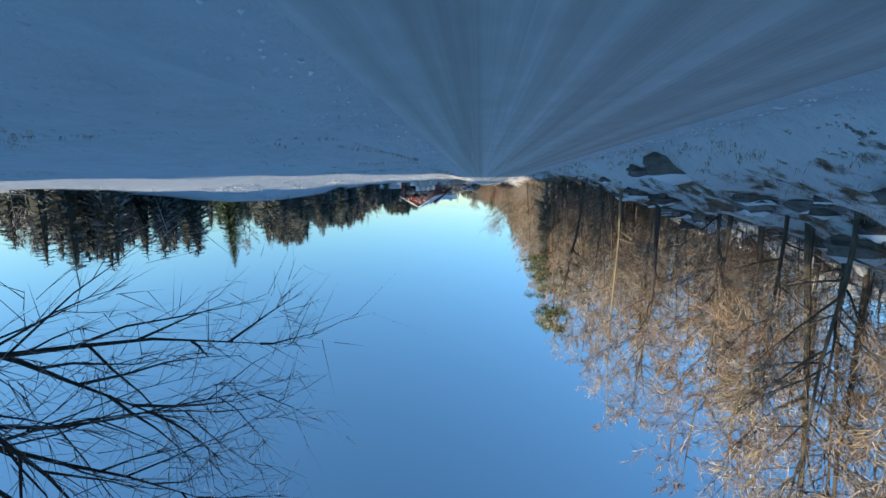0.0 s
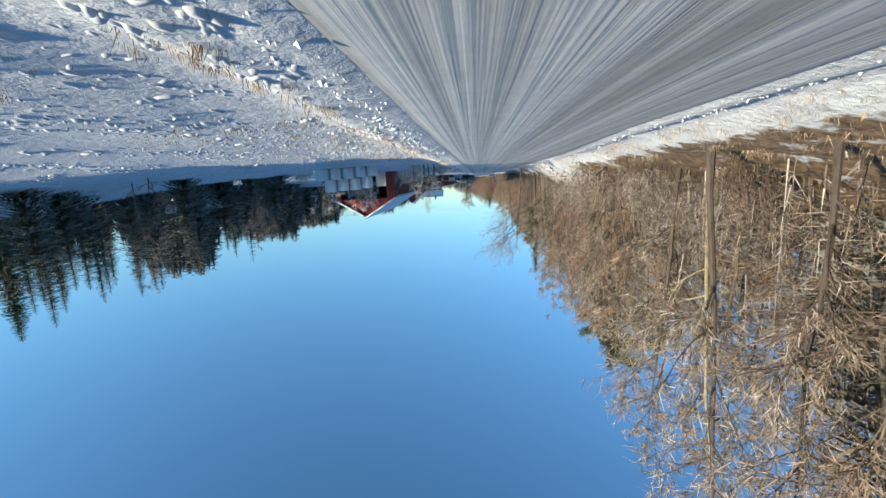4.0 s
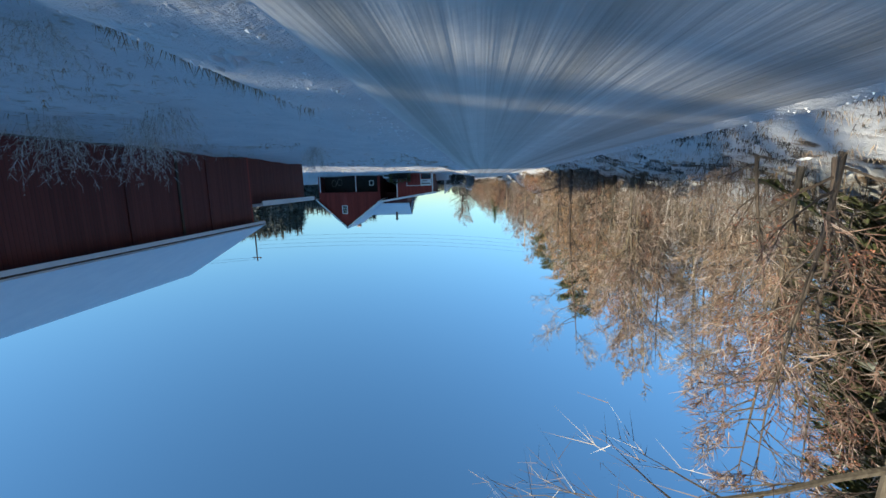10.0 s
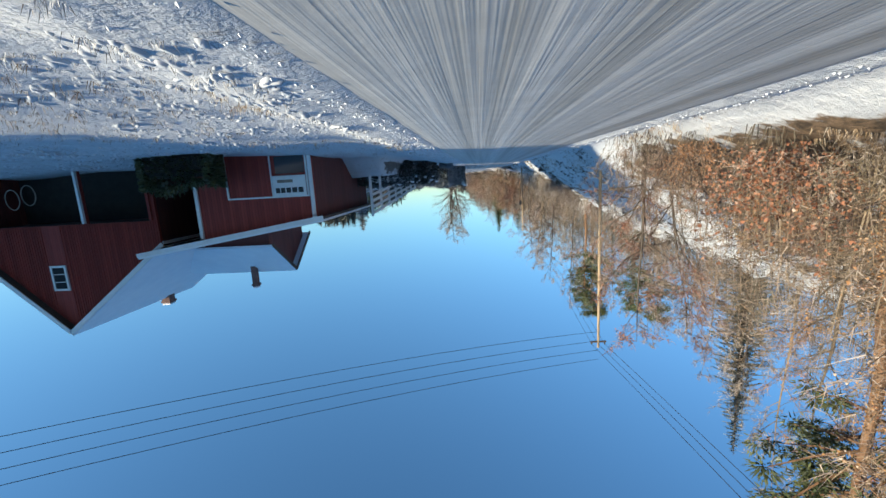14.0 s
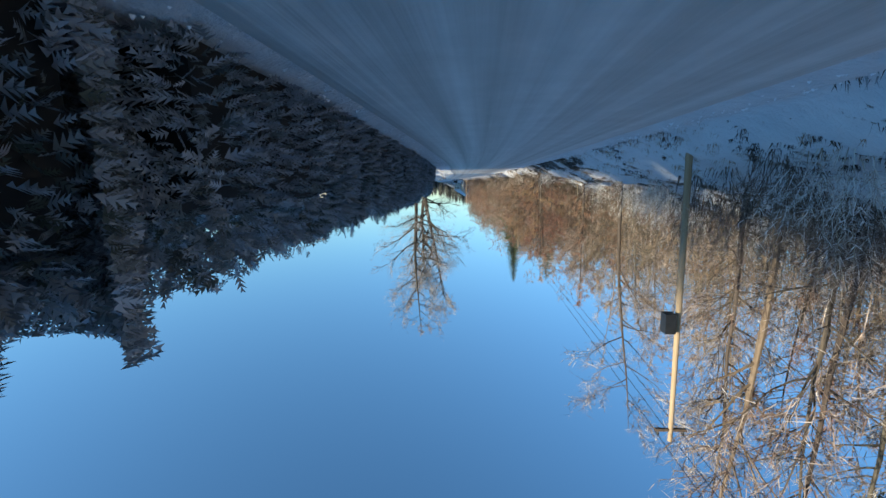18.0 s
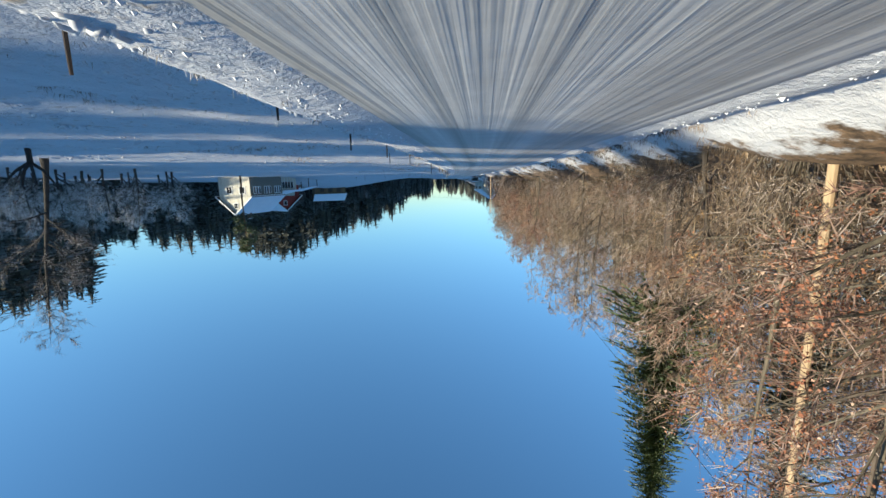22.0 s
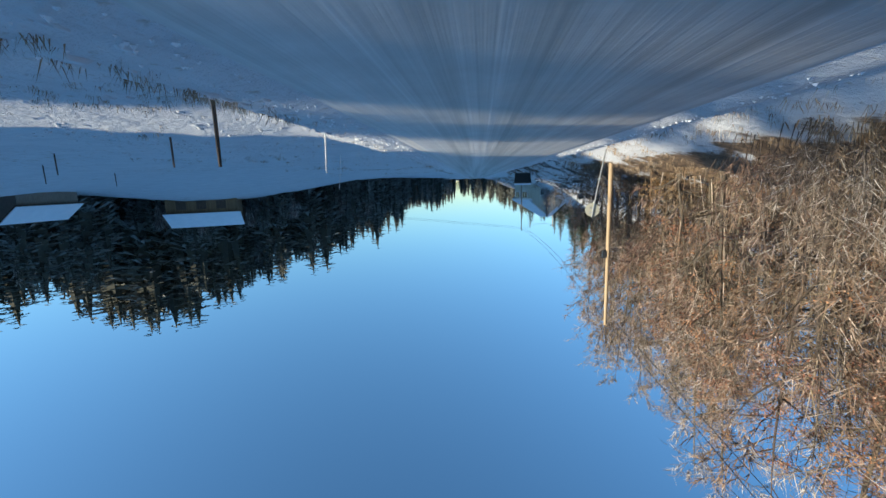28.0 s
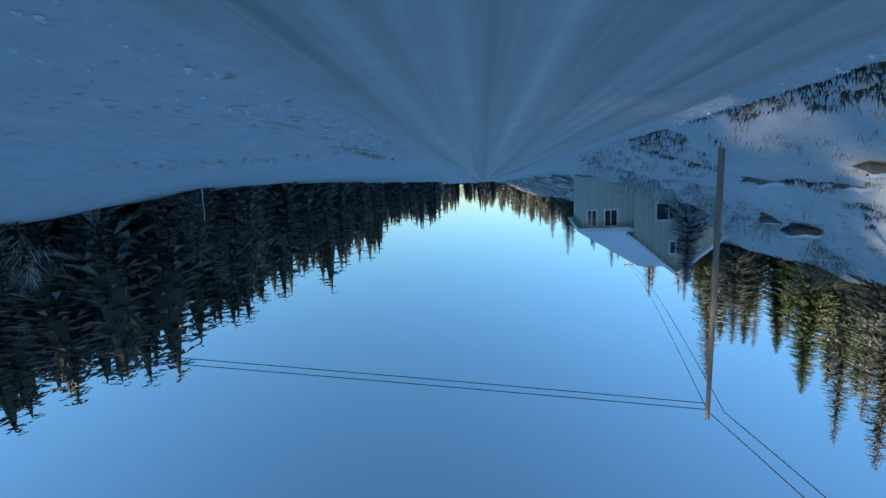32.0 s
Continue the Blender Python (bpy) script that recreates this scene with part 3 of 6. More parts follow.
def pine_tree(seed, h, r):
    rng = random.Random(seed)
    wood, fol = Mesh(), Mesh()
    pts = [Vector((0, 0, -0.3))]
    for i in range(8):
        pts.append(pts[-1] + Vector((rng.uniform(-.14, .14), rng.uniform(-.14, .14), h / 8)))
    wood.tube(pts, [0.012 * h * (1 - i / 9) + 0.02 for i in range(9)], 7)
    for i in range(34):
        t = rng.uniform(0.46, 1.0) if i > 5 else 0.5 + i * 0.09
        f = t * 8
        k = min(int(f), 7)
        p = pts[k].lerp(pts[k + 1], f - k)
        a = rng.uniform(0, 2 * math.pi)
        ln = r * (1.15 - 0.75 * (t - 0.42) / 0.58) * rng.uniform(0.6, 1.1)
        d = Vector((math.cos(a), math.sin(a), rng.uniform(0.0, 0.5))).normalized()
        e = p + d * ln
        wood.tube([p, p + d * ln * 0.5 + Vector((0, 0, -0.1)), e], [0.06, 0.04, 0.015], 4)
        for c in range(5):
            ctr = p.lerp(e, 0.35 + 0.17 * c) + Vector((rng.uniform(-.3, .3), rng.uniform(-.3, .3), rng.uniform(-.1, .3)))
            for m in range(64):
                v = Vector((rng.gauss(0, 1), rng.gauss(0, 1), rng.gauss(0, 0.7) + 0.15))
                v = v.normalized()
                o = ctr + v * rng.uniform(0.05, 0.42)
                tip = o + (v + Vector((0, 0, 0.4))).normalized() * rng.uniform(0.16, 0.32)
                s = v.cross(Vector((rng.uniform(-1, 1), rng.uniform(-1, 1), rng.uniform(-1, 1)))).normalized() * 0.036
                fol.add([tuple(o - s), tuple(o + s), tuple(tip)], [(0, 1, 2)])
    return wood, fol


def shrub(seed, h, r, stems, twigs, w, leaves=0):
    """Many thin arching stems from the ground, with side twigs."""
    rng = random.Random(seed)
    q, tw = Mesh(), Mesh()
    for i in range(stems):
        a = rng.uniform(0, 2 * math.pi)
        p = Vector((math.cos(a), math.sin(a), 0)) * rng.uniform(0, r * 0.45)
        d = Vector((math.cos(a) * rng.uniform(0.05, 0.7), math.sin(a) * rng.uniform(0.05, 0.7), 1)).normalized()
        ln = h * rng.uniform(0.45, 1.1)
        pts = [p - Vector((0, 0, 0.15))]
        for k in range(5):
            d = rot_about(d, rng.uniform(0.02, 0.3), rng)
            p = p + d * ln / 5
            ribbon(q, pts[-1], p, w * (1.4 - 0.2 * k), rng)
            pts.append(p.copy())
        for k in range(twigs):
            f = rng.uniform(1.0, 4.99)
            j = int(f)
            b = pts[j].lerp(pts[j + 1], f - j)
            e = b + rot_about((pts[j + 1] - pts[j]).normalized(), rng.uniform(0.4, 1.2), rng) * rng.uniform(0.15, 0.45) * max(0.5, h / 3)
            spike(tw, b, e, w * 0.8, rng)
            for m in range(leaves):
                c = b.lerp(e, rng.random())
                s = rng.uniform(0.04, 0.09)
                e1 = Vector((rng.uniform(-1, 1), rng.uniform(-1, 1), rng.uniform(-1, 0.3))).normalized() * s
                e2 = e1.cross(Vector((rng.uniform(-1, 1), rng.uniform(-1, 1), 0.4))).normalized() * s * 0.6
                tw.add([tuple(c - e2), tuple(c + e1), tuple(c + e2), tuple(c - e1 * 0.3)], [(0, 1, 2, 3)], 1)
    return q, tw


KIND = {}


def kind(key, name, label, category, group, parts):
    """parts: (part name, mesh data, label) that make one plant."""
    KIND[key] = (name, label, category, group, parts)


def plant(key, x, y, s=1.0, rz=None, z=None, label="", sz=None, tilt=0.0, roll=0.0):
    name, lab, cat, group, parts = KIND[key]
    ob = thing(name, label or lab, cat, group)
    if rz is None:
        rz = PR.uniform(0, 6.28)
    zz = gz(x, y) - 0.05 if z is None else z
    ob.matrix_basis = Matrix.LocRotScale((x, y, zz), Euler((tilt, roll, rz)), (s, s, sz or s))
    for pn, me, pl in parts:
        part(pn, me, ob, pl)
    return ob


PR = random.Random(7)


def reg_bare(key, name, label, group, bark, twig, **kw):
    w, f = bare_tree(**kw)
    kind(key, name, label, "tree", group, [("trunk", w.data("trunk", M[bark]), ""), ("crown", f.data("crown", [M[twig], M["leafdry"]]), "")])


for i, (sd, h) in enumerate(((11, 13.0), (12, 15.0), (13, 11.0))):
    reg_bare(f"birch{i}", "birch", "bare slender birch with fine brown twigs", "roadside birches", "barklight" if i == 1 else "bark", "twig",
             seed=sd, h=h, trunk_r=0.07, spread=3.3, first=0.14, up=0.55, n1=20, n2=5, n3=3, n4=5, twig_w=0.013)
for i, (sd, h) in enumerate(((21, 14.0), (22, 17.0))):
    reg_bare(f"aspen{i}", "aspen", "tall bare aspen with a pale straight trunk", "roadside aspens", "barklight" if i else "bark", "twiggrey",
             seed=sd, h=h, trunk_r=0.08, spread=3.2, first=0.28, up=0.5, n1=18, n2=5, n3=3, n4=5, twig_w=0.013)
for i, (sd, h) in enumerate(((31, 9.0), (32, 11.0), (33, 8.0))):
    reg_bare(f"oak{i}", "oak", "small oak holding dry orange-brown leaves", "roadside oaks", "bark", "twigred",
             seed=sd, h=h, trunk_r=0.08, spread=3.4, first=0.06, up=0.4, n1=16, n2=4, n3=4, n4=3, twig_w=0.012, leaves=9)
for i, (sd, h) in enumerate(((41, 10.0), (42, 8.5))):
    reg_bare(f"alder{i}", "alder", "dense bare alder with reddish-brown twigs", "roadside alders", "bark", "twigred" if i else "twig",
             seed=sd, h=h, trunk_r=0.055, spread=3.3, first=0.04, up=0.5, n1=18, n2=5, n3=3, n4=5, twig_w=0.013)
reg_bare("lime", "roadside_tree", "large bare broadleaf tree with a forked dark trunk", "", "barkdark", "twiggrey",
         seed=51, h=17.0, trunk_r=0.27, spread=4.8, first=0.2, up=0.42, n1=26, n2=7, n3=5, n4=4, twig_w=0.010, fork=True)
reg_bare("lime2", "roadside_tree", "bare broadleaf tree with a dark trunk and wide crown", "", "barkdark", "twiggrey",
         seed=52, h=18.0, trunk_r=0.25, spread=5.0, first=0.30, up=0.34, n1=26, n2=7, n3=5, n4=4, twig_w=0.010)
reg_bare("paletree", "roadside_tree", "tall bare tree with a pale trunk among the bushes", "", "barklight", "twiggrey",
         seed=56, h=15.0, trunk_r=0.15, spread=4.4, first=0.4, up=0.5, n1=16, n2=6, n3=4, n4=5, twig_w=0.010)
reg_bare("talltree", "roadside_tree", "tall bare tree with a dark trunk above the bushes", "", "bark", "twiggrey",
         seed=57, h=16.0, trunk_r=0.13, spread=4.6, first=0.36, up=0.45, n1=18, n2=6, n3=4, n4=5, twig_w=0.010)
reg_bare("fan", "spreading_tree", "bare tree with many long rising limbs over the road", "", "bark", "twiggrey",
         seed=53, h=13.5, trunk_r=0.15, spread=7.2, first=0.42, up=0.42, n1=24, n2=8, n3=3, n4=3, twig_w=0.010, bias=0.0)
reg_bare("overhang", "roadside_tree", "bare tree with long dark drooping limbs over the verge", "", "barkdark", "twiggrey",
         seed=58, h=9.0, trunk_r=0.26, spread=8.2, first=0.36, up=0.22, n1=12, n2=8, n3=5, n4=3, twig_w=0.008, bias=math.pi)
reg_bare("frostbirch", "birch", "tall birch white with frost", "frosted trees by the farm", "bark", "twigfrost",
         seed=54, h=12.5, trunk_r=0.10, spread=2.6, first=0.2, up=1.0, n1=22, n2=6, n3=4, n4=5, twig_w=0.008)
reg_bare("frosttree", "fruit_tree", "wide bare tree with frosted twigs", "frosted trees by the farm", "bark", "twigfrost",
         seed=55, h=5.5, trunk_r=0.12, spread=3.2, first=0.12, up=0.45, n1=16, n2=6, n3=4, n4=4, twig_w=0.010)
for i, (sd, h, r) in enumerate(((61, 15, 2.7), (62, 18, 3.0), (63, 11, 2.4))):
    w, f = spruce_tree(sd, h, r, 420, size=.66, steps=6)
    kind(f"spruce{i}", "spruce", "dark green spruce dusted with frost", "tree", "spruces", [("trunk", w.data("trunk", M["bark"]), ""), ("crown", f.data("crown", M["spruce"]), "")])
w, f = spruce_tree(64, 14, 2.6, 90, droop=.2, low=.15)
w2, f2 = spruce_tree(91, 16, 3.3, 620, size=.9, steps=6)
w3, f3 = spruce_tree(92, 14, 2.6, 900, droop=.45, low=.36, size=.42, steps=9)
# sunlight on this spruce is put into its lighter olive needles
kind("slimspruce", "spruce", "slender spruce dusted with frost, olive-green for the sunlight on it", "tree", "spruces", [("trunk", w3.data("trunk", M["bark"]), ""), ("crown", f3.data("crown", M["pine"]), "")])
w4, f4 = spruce_tree(95, 14, 1.9, 1000, droop=.5, low=.2, size=.4, steps=9)
kind("nearspruce", "spruce", "dark spruce at the foot of the wooded bank", "tree", "spruces", [("trunk", w4.data("trunk", M["bark"]), ""), ("crown", f4.data("crown", M["spruce"]), "")])
# again the olive needles, painted as spruce in sunlight
kind("fullspruce", "spruce", "full spruce dusted with frost on the rise, olive-green for the sunlight", "tree", "spruces", [("trunk", w2.data("trunk", M["bark"]), ""), ("crown", f2.data("crown", M["pine"]), "")])
kind("thinspruce", "spruce", "spruce with a thin open crown", "tree", "spruces", [("trunk", w.data("trunk", M["bark"]), ""), ("crown", f.data("crown", M["spruce"]), "")])
w, f = spruce_tree(67, 5.2, 1.15, 330, size=1.0)
kind("gardenspruce", "garden_spruce", "narrow frosted spruce at the end of the hedge", "tree", "", [("trunk", w.data("trunk", M["bark"]), ""), ("crown", f.data("crown", M["hedge"]), "")])
for i, sd in enumerate((71, 72)):
    w, f = pine_tree(sd, 15, 3.0)
    kind(f"pine{i}", "pine", "pine with a reddish trunk and tufted green crown", "tree", "pines", [("trunk", w.data("trunk", M["barkpine"]), ""), ("crown", f.data("crown", M["pine"]), "")])


def reg_shrub(key, label, group, tw, **kw):
    q, t = shrub(**kw)
    kind(key, "bush", label, "bush", group, [("stem_tangle", q.data("stem_tangle", M["bark"] if tw != "twigfrost" else M[tw]), ""), ("twig_crown", t.data("twig_crown", [M[tw], M["leafdry"]]), "")])


for i, (sd, tw) in enumerate(((81, "twig"), (82, "twiggrey"), (83, "twigred"))):
    reg_shrub(f"shrub{i}", "tangled leafless bush beside the road", "roadside bushes", tw, seed=sd, h=4.2, r=2.2, stems=50, twigs=20, w=0.013)
reg_shrub("shrubleaf", "bush with dry brown leaves beside the road", "roadside bushes", "twig", seed=84, h=3.6, r=2.0, stems=50, twigs=16, w=0.011, leaves=2)
for i, sd in enumerate((85, 86)):
    reg_shrub(f"shrubfrost{i}", "low bush white with frost", "frosted bushes", "twigfrost", seed=sd, h=2.4, r=1.7, stems=60, twigs=20, w=0.009)


def left(y, d):
    """x at d metres beyond the road's left edge."""
    return cx(y) + left_edge(y) - d


def right(y, d):
    return cx(y) + right_edge(y) + d


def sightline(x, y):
    """Strip kept clear of tall trees so the hill's white house shows."""
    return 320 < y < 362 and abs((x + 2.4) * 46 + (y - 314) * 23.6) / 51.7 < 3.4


def pick(rng, table):
    keys, ws = zip(*table)
    return rng.choices(keys, ws)[0]


# the wooded bank on the left: stretches of (from, to, trees per 10 m, nearest, farthest, kinds)
MIXED = [("birch0", 3), ("birch1", 2), ("birch2", 3), ("aspen0", 2), ("alder0", 3), ("alder1", 2), ("oak0", 1), ("spruce0", .5), ("pine0", .3)]
BROWN = [("oak0", 4), ("oak1", 4), ("oak2", 4), ("alder1", 3), ("alder0", 2), ("birch1", 2), ("pine0", .4)]
ASPEN = [("aspen0", 4), ("aspen1", 3), ("birch1", 3), ("alder0", 3), ("alder1", 3), ("oak1", 1.2), ("oak0", 1), ("spruce0", .3)]
PINES = [("birch0", 3), ("birch1", 2), ("alder0", 3), ("alder1", 2), ("aspen0", 2), ("pine1", .5), ("pine0", .5), ("spruce1", .5)]
STRETCH = [(4, 34, 12, 5.5, 24, PINES), (34, 60, 9, 3.0, 22, MIXED), (44, 62, 2, 7.0, 14, [("nearspruce", 1)]), (113, 132, 9, 4.0, 12, MIXED), (60, 98, 10, 3.0, 24, MIXED),
           (98, 118, 11, 9.0, 26, PINES), (98, 118, 4, 5.0, 11, [("birch1", 1), ("birch2", 1)]), (118, 166, 10, 3.2, 24, MIXED + [("oak0", 3), ("oak1", 3)]), (166, 200, 11, 2.2, 20, BROWN),
           (200, 226, 2, 17, 30, PINES), (226, 244, 9, 9.5, 28, PINES), (240, 300, 9, 6.0, 24, ASPEN), (270, 300, 7, 2.6, 8, BROWN), (300, 345, 10, 3.0, 24, ASPEN), (345, 398, 11, 5.0, 22, ASPEN[:-1] + [("oak0", 6), ("oak2", 6), ("oak1", 3)]), (396, 407, 18, 5.5, 15, [("birch0", 2), ("birch2", 2), ("alder0", 2), ("oak0", 1)]), (404, 418, 6, 13.0, 24, MIXED)]
for y0, y1, per, d0, d1, table in STRETCH:
    for i in range(int((y1 - y0) * per * 1.22 / 10)):
        y = PR.uniform(y0, y1)
        d = d0 + (d1 - d0) * PR.random() ** 1.35
        key = pick(PR, table)
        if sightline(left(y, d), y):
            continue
        if 262 < y < 330 and d < 10 and key in ("aspen1", "birch1", "birch0", "birch2"):
            key = "alder0"
        plant(key, left(y, d), y, PR.uniform(0.9, 1.3) * (1.12 if 60 < y < 130 else .86 if 262 < y < 300 else 1.0))
# spruces on the rise past the bank, left of the far house
for i in range(100):
    y = 428 + 92 * PR.random() ** 1.6
    d = PR.uniform(14, 44) if y < 470 else PR.uniform(12, 46)
    plant(pick(PR, [("spruce0", 3), ("spruce1", 2), ("spruce2", 2), ("birch1", .6)]), left(y, d), y, PR.uniform(0.5, 0.78))
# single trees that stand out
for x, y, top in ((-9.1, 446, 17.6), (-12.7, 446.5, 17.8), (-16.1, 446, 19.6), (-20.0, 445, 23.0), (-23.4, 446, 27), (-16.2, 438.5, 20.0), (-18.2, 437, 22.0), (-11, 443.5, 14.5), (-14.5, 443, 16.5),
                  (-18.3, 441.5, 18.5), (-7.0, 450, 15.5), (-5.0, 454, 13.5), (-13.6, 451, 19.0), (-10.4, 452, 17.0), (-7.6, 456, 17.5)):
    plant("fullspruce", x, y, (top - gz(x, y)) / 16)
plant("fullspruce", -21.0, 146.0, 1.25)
plant("fullspruce", -16.6, 142.0, 1.18, label="tall spruce above the bare trees, olive-green for the sunlight")
plant("pine0", -17.0, 192.0, 1.2)
plant("pine1", -20.0, 194.5, 1.3)
plant("pine0", -19.0, 120.7, 1.3, sz=1.5)
plant("slimspruce", -10.5, 123.0, 0.95, sz=1.2, label="slender spruce above the bare trees, olive-green for the sunlight")
plant("fullspruce", 72.0, 113.6, 1.48, label="tall broad spruce standing out beyond the field")
for i in range(10):
    y = PR.uniform(319, 341)
    plant(pick(PR, [("aspen0", 3), ("aspen1", 4), ("talltree", 1)]), left(y, PR.uniform(6, 14)), y, PR.uniform(.85, 1.15))
plant("nearspruce", -8.4, 50.2, 1.0)
plant("fullspruce", -16.0, 103.0, 1.3)
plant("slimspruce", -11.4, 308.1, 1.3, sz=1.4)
plant("spruce2", -17.5, 308.0, 1.5)
plant("pine1", -24.0, 250.0, 1.5)
plant("spruce1", -24.5, 233.0, 0.6)
for x, y, sc in ((-20.6, 229.5, .36), (-22.3, 231.0, .46), (-23.6, 230.2, .4), (-21.6, 232.6, .42), (-18.6, 227.8, .2), (-25.6, 228.6, .3)):
    plant("spruce2", x, y, sc, label="young dark spruce on the snowy slope")
plant("fan", -9.9, 134.8, 1.15, rz=0.0, roll=0.16)
plant("paletree", -15.2, 247.5, 1.0, roll=0.06)
plant("talltree", -14.6, 262.0, 1.1, roll=0.05)
plant("talltree", -10.8, 166.5, 1.05, rz=2.0)
plant("talltree", -9.4, 22.0, .9)
plant("birch1", -9.0, 26.5, 1.05)
plant("talltree", -8.6, 34.0, .85)
plant("alder0", -8.8, 30.0, 1.1)
plant("overhang", 9.3, 5.2, 0.85, rz=-0.1)
plant("lime", 1.6, 279.2, 1.0, rz=0.5)
plant("lime2", 1.9, 275.9, 1.0, rz=1.0)
plant("frostbirch", 4.7, 106.4, 0.46)
plant("frostbirch", 5.8, 106.9, 0.36)
for x, y, sc in ((5.2, 106, .65), (4.0, 106.8, .55), (6.5, 106.8, .6), (15, 111, 1.0), (13, 108.5, .8), (19, 110, .9)):
    plant("frosttree", x, y, sc)
for x, y, sc in ((10.6, 122, .95), (9.3, 123, .9), (8.0, 122, .8), (6.8, 121, .7), (9.8, 120.5, .7), (7.4, 124, .6)):
    plant("shrubfrost0", x, y, sc)
# conifers and birches beyond the farm yard, some of them added to shade the road
for kd, x, y, sc in (("thinspruce", 30, 110, 1.0), ("spruce2", 33, 104, 1.1), ("spruce0", 37, 108, .85), ("spruce2", 28, 114, .8), ("spruce1", 36, 116, .8), ("birch2", 31, 118, 1.0), ("spruce2", 24, 108, .75), ("birch0", 26, 104, .8),
                     ("spruce2", 27, 80, .8), ("spruce2", 29, 84, .8), ("spruce2", 31, 87, .85), ("birch1", 25, 86, .7), ("spruce2", 24, 90, .75), ("spruce1", 42, 86, .8), ("spruce0", 40, 90, .75), ("birch0", 46, 79, 1.0),
                     ("birch2", 49, 81, 1.1), ("birch1", 44, 82, .8), ("spruce0", 36, 93, .8), ("spruce0", 33, 97, .85), ("spruce0", 38, 100, .8), ("spruce2", 45, 96, 1.0), ("spruce2", 44, 112, 1.0), ("spruce0", 52, 108, .8),
                     ("spruce0", 62, 84, .8), ("birch1", 58, 76, .8), ("spruce2", 66, 78, 1.0), ("alder0", 34, 84, .8), ("spruce0", 40, 102, 1.0), ("spruce0", 41, 105.5, 1.05), ("spruce0", 39, 111.5, 1.0), ("spruce2", 35, 112.5, 1.1), ("spruce0", 38, 118, .75), ("spruce2", 32, 120, .8), ("spruce2", 35, 123, .9), ("spruce2", 28, 108, .8), ("spruce0", 46, 104, 1.0), ("spruce0", 43, 108, 1.05), ("spruce0", 47, 99, 1.0), ("spruce0", 44, 95, 1.0), ("spruce0", 50, 102, 1.0), ("spruce0", 48, 107, 1.0), ("spruce0", 45, 114, 1.0), ("alder1", 22, 84, .6), ("birch2", 38, 80, .7)):
    plant(kd, x, y, sc * .82)
plant("gardenspruce", 16.1, 246.5, 1.95, label="broad frosted spruce behind the hedge")
plant("lime2", 27.0, 312.0, 0.7)
plant("gardenspruce", 0.3, 441.2, 1.0, label="narrow frosted spruce before the pale house")
plant("pine1", 40.4, 352.6, 0.9, label="pine with a tufted crown standing before the pale house")
BR = random.Random(19)
for i in range(24):
    x, y = BR.uniform(33, 57), BR.uniform(317, 338)
    plant("frosttree", x, y, BR.uniform(.7, 1.15), rz=BR.uniform(0, 6.28), label="frosted brushwood tree at the far edge of the field")
# bushes along the left foot
for y0, y1, per, d0, d1, table in [(28, 98, 6, 1.8, 12, [("shrub0", 2), ("shrub1", 2), ("shrub2", 1)]), (98, 128, 3, 3, 9, [("shrub0", 1), ("shrub1", 1)]), (2, 30, 5, 5, 12, [("shrub0", 1), ("shrub1", 1)]),
                                   (128, 165, 6, 2.0, 12, [("shrub0", 2), ("shrub1", 2), ("shrubfrost0", 1)]), (165, 200, 9, 1.6, 10, [("shrubleaf", 3), ("shrub2", 2), ("shrub0", 1)]),
                                   (236, 272, 8, 3.5, 14, [("shrubfrost0", 1), ("shrubfrost1", 1), ("shrub0", 2), ("shrub1", 1)]), (272, 300, 8, 2.0, 11, [("shrubleaf", 2), ("shrub0", 2), ("shrubfrost0", .5)]),
                                   (300, 398, 6, 2.0, 11, [("shrub0", 2), ("shrub1", 2), ("shrub2", 1), ("shrubleaf", 1)]), (204, 240, 4, 8, 15, [("shrubfrost0", 1), ("shrub1", 1), ("shrub0", 2)]), (218, 246, 13, 2.8, 10, [("shrub1", 1), ("shrub0", 2), ("shrubfrost0", .7)]),
                                   (398, 440, 1.5, 6, 16, [("shrubfrost1", 1), ("shrub1", 1)])]:
    for i in range(int((y1 - y0) * per / 10)):
        y = PR.uniform(y0, y1)
        plant(pick(PR, table), left(y, PR.uniform(d0, d1)), y, PR.uniform(0.5, 1.1))
for k in range(16):
    x, y = -4.5 + k * .72 + PR.uniform(-.3, .3), 436.5 + PR.uniform(-1.6, 1.6)
    plant(pick(PR, [("shrub0", 1), ("shrub1", 1), ("shrubfrost1", .5)]), x, y, PR.uniform(.28, .45), label="low brown bush on the bank below the pale house")
# frosted bushes on the farm side
for x0, x1, y0, y1, n in [(8, 12, 116, 124, 5), (3.0, 7, 105, 108.5, 7), (5, 8.5, 126, 150, 6), (14, 26, 104, 120, 10)]:
    for i in range(n):
        plant(pick(PR, [("shrubfrost0", 1), ("shrubfrost1", 1)]), PR.uniform(x0, x1), PR.uniform(y0, y1), PR.uniform(0.35, 0.85))
# low frosted bushes in a row between the road and the barn
FR = random.Random(77)
for x0, x1, y0, y1, n in [(3.0, 7.5, 113.5, 119, 13), (2.6, 4.6, 117, 124, 8), (5, 8, 119, 126, 6), (3.2, 4.6, 124, 134, 5)]:
    for i in range(n):
        plant(pick(FR, [("shrubfrost0", 1), ("shrubfrost1", 1)]), FR.uniform(x0, x1), FR.uniform(y0, y1), FR.uniform(0.3, 0.5))


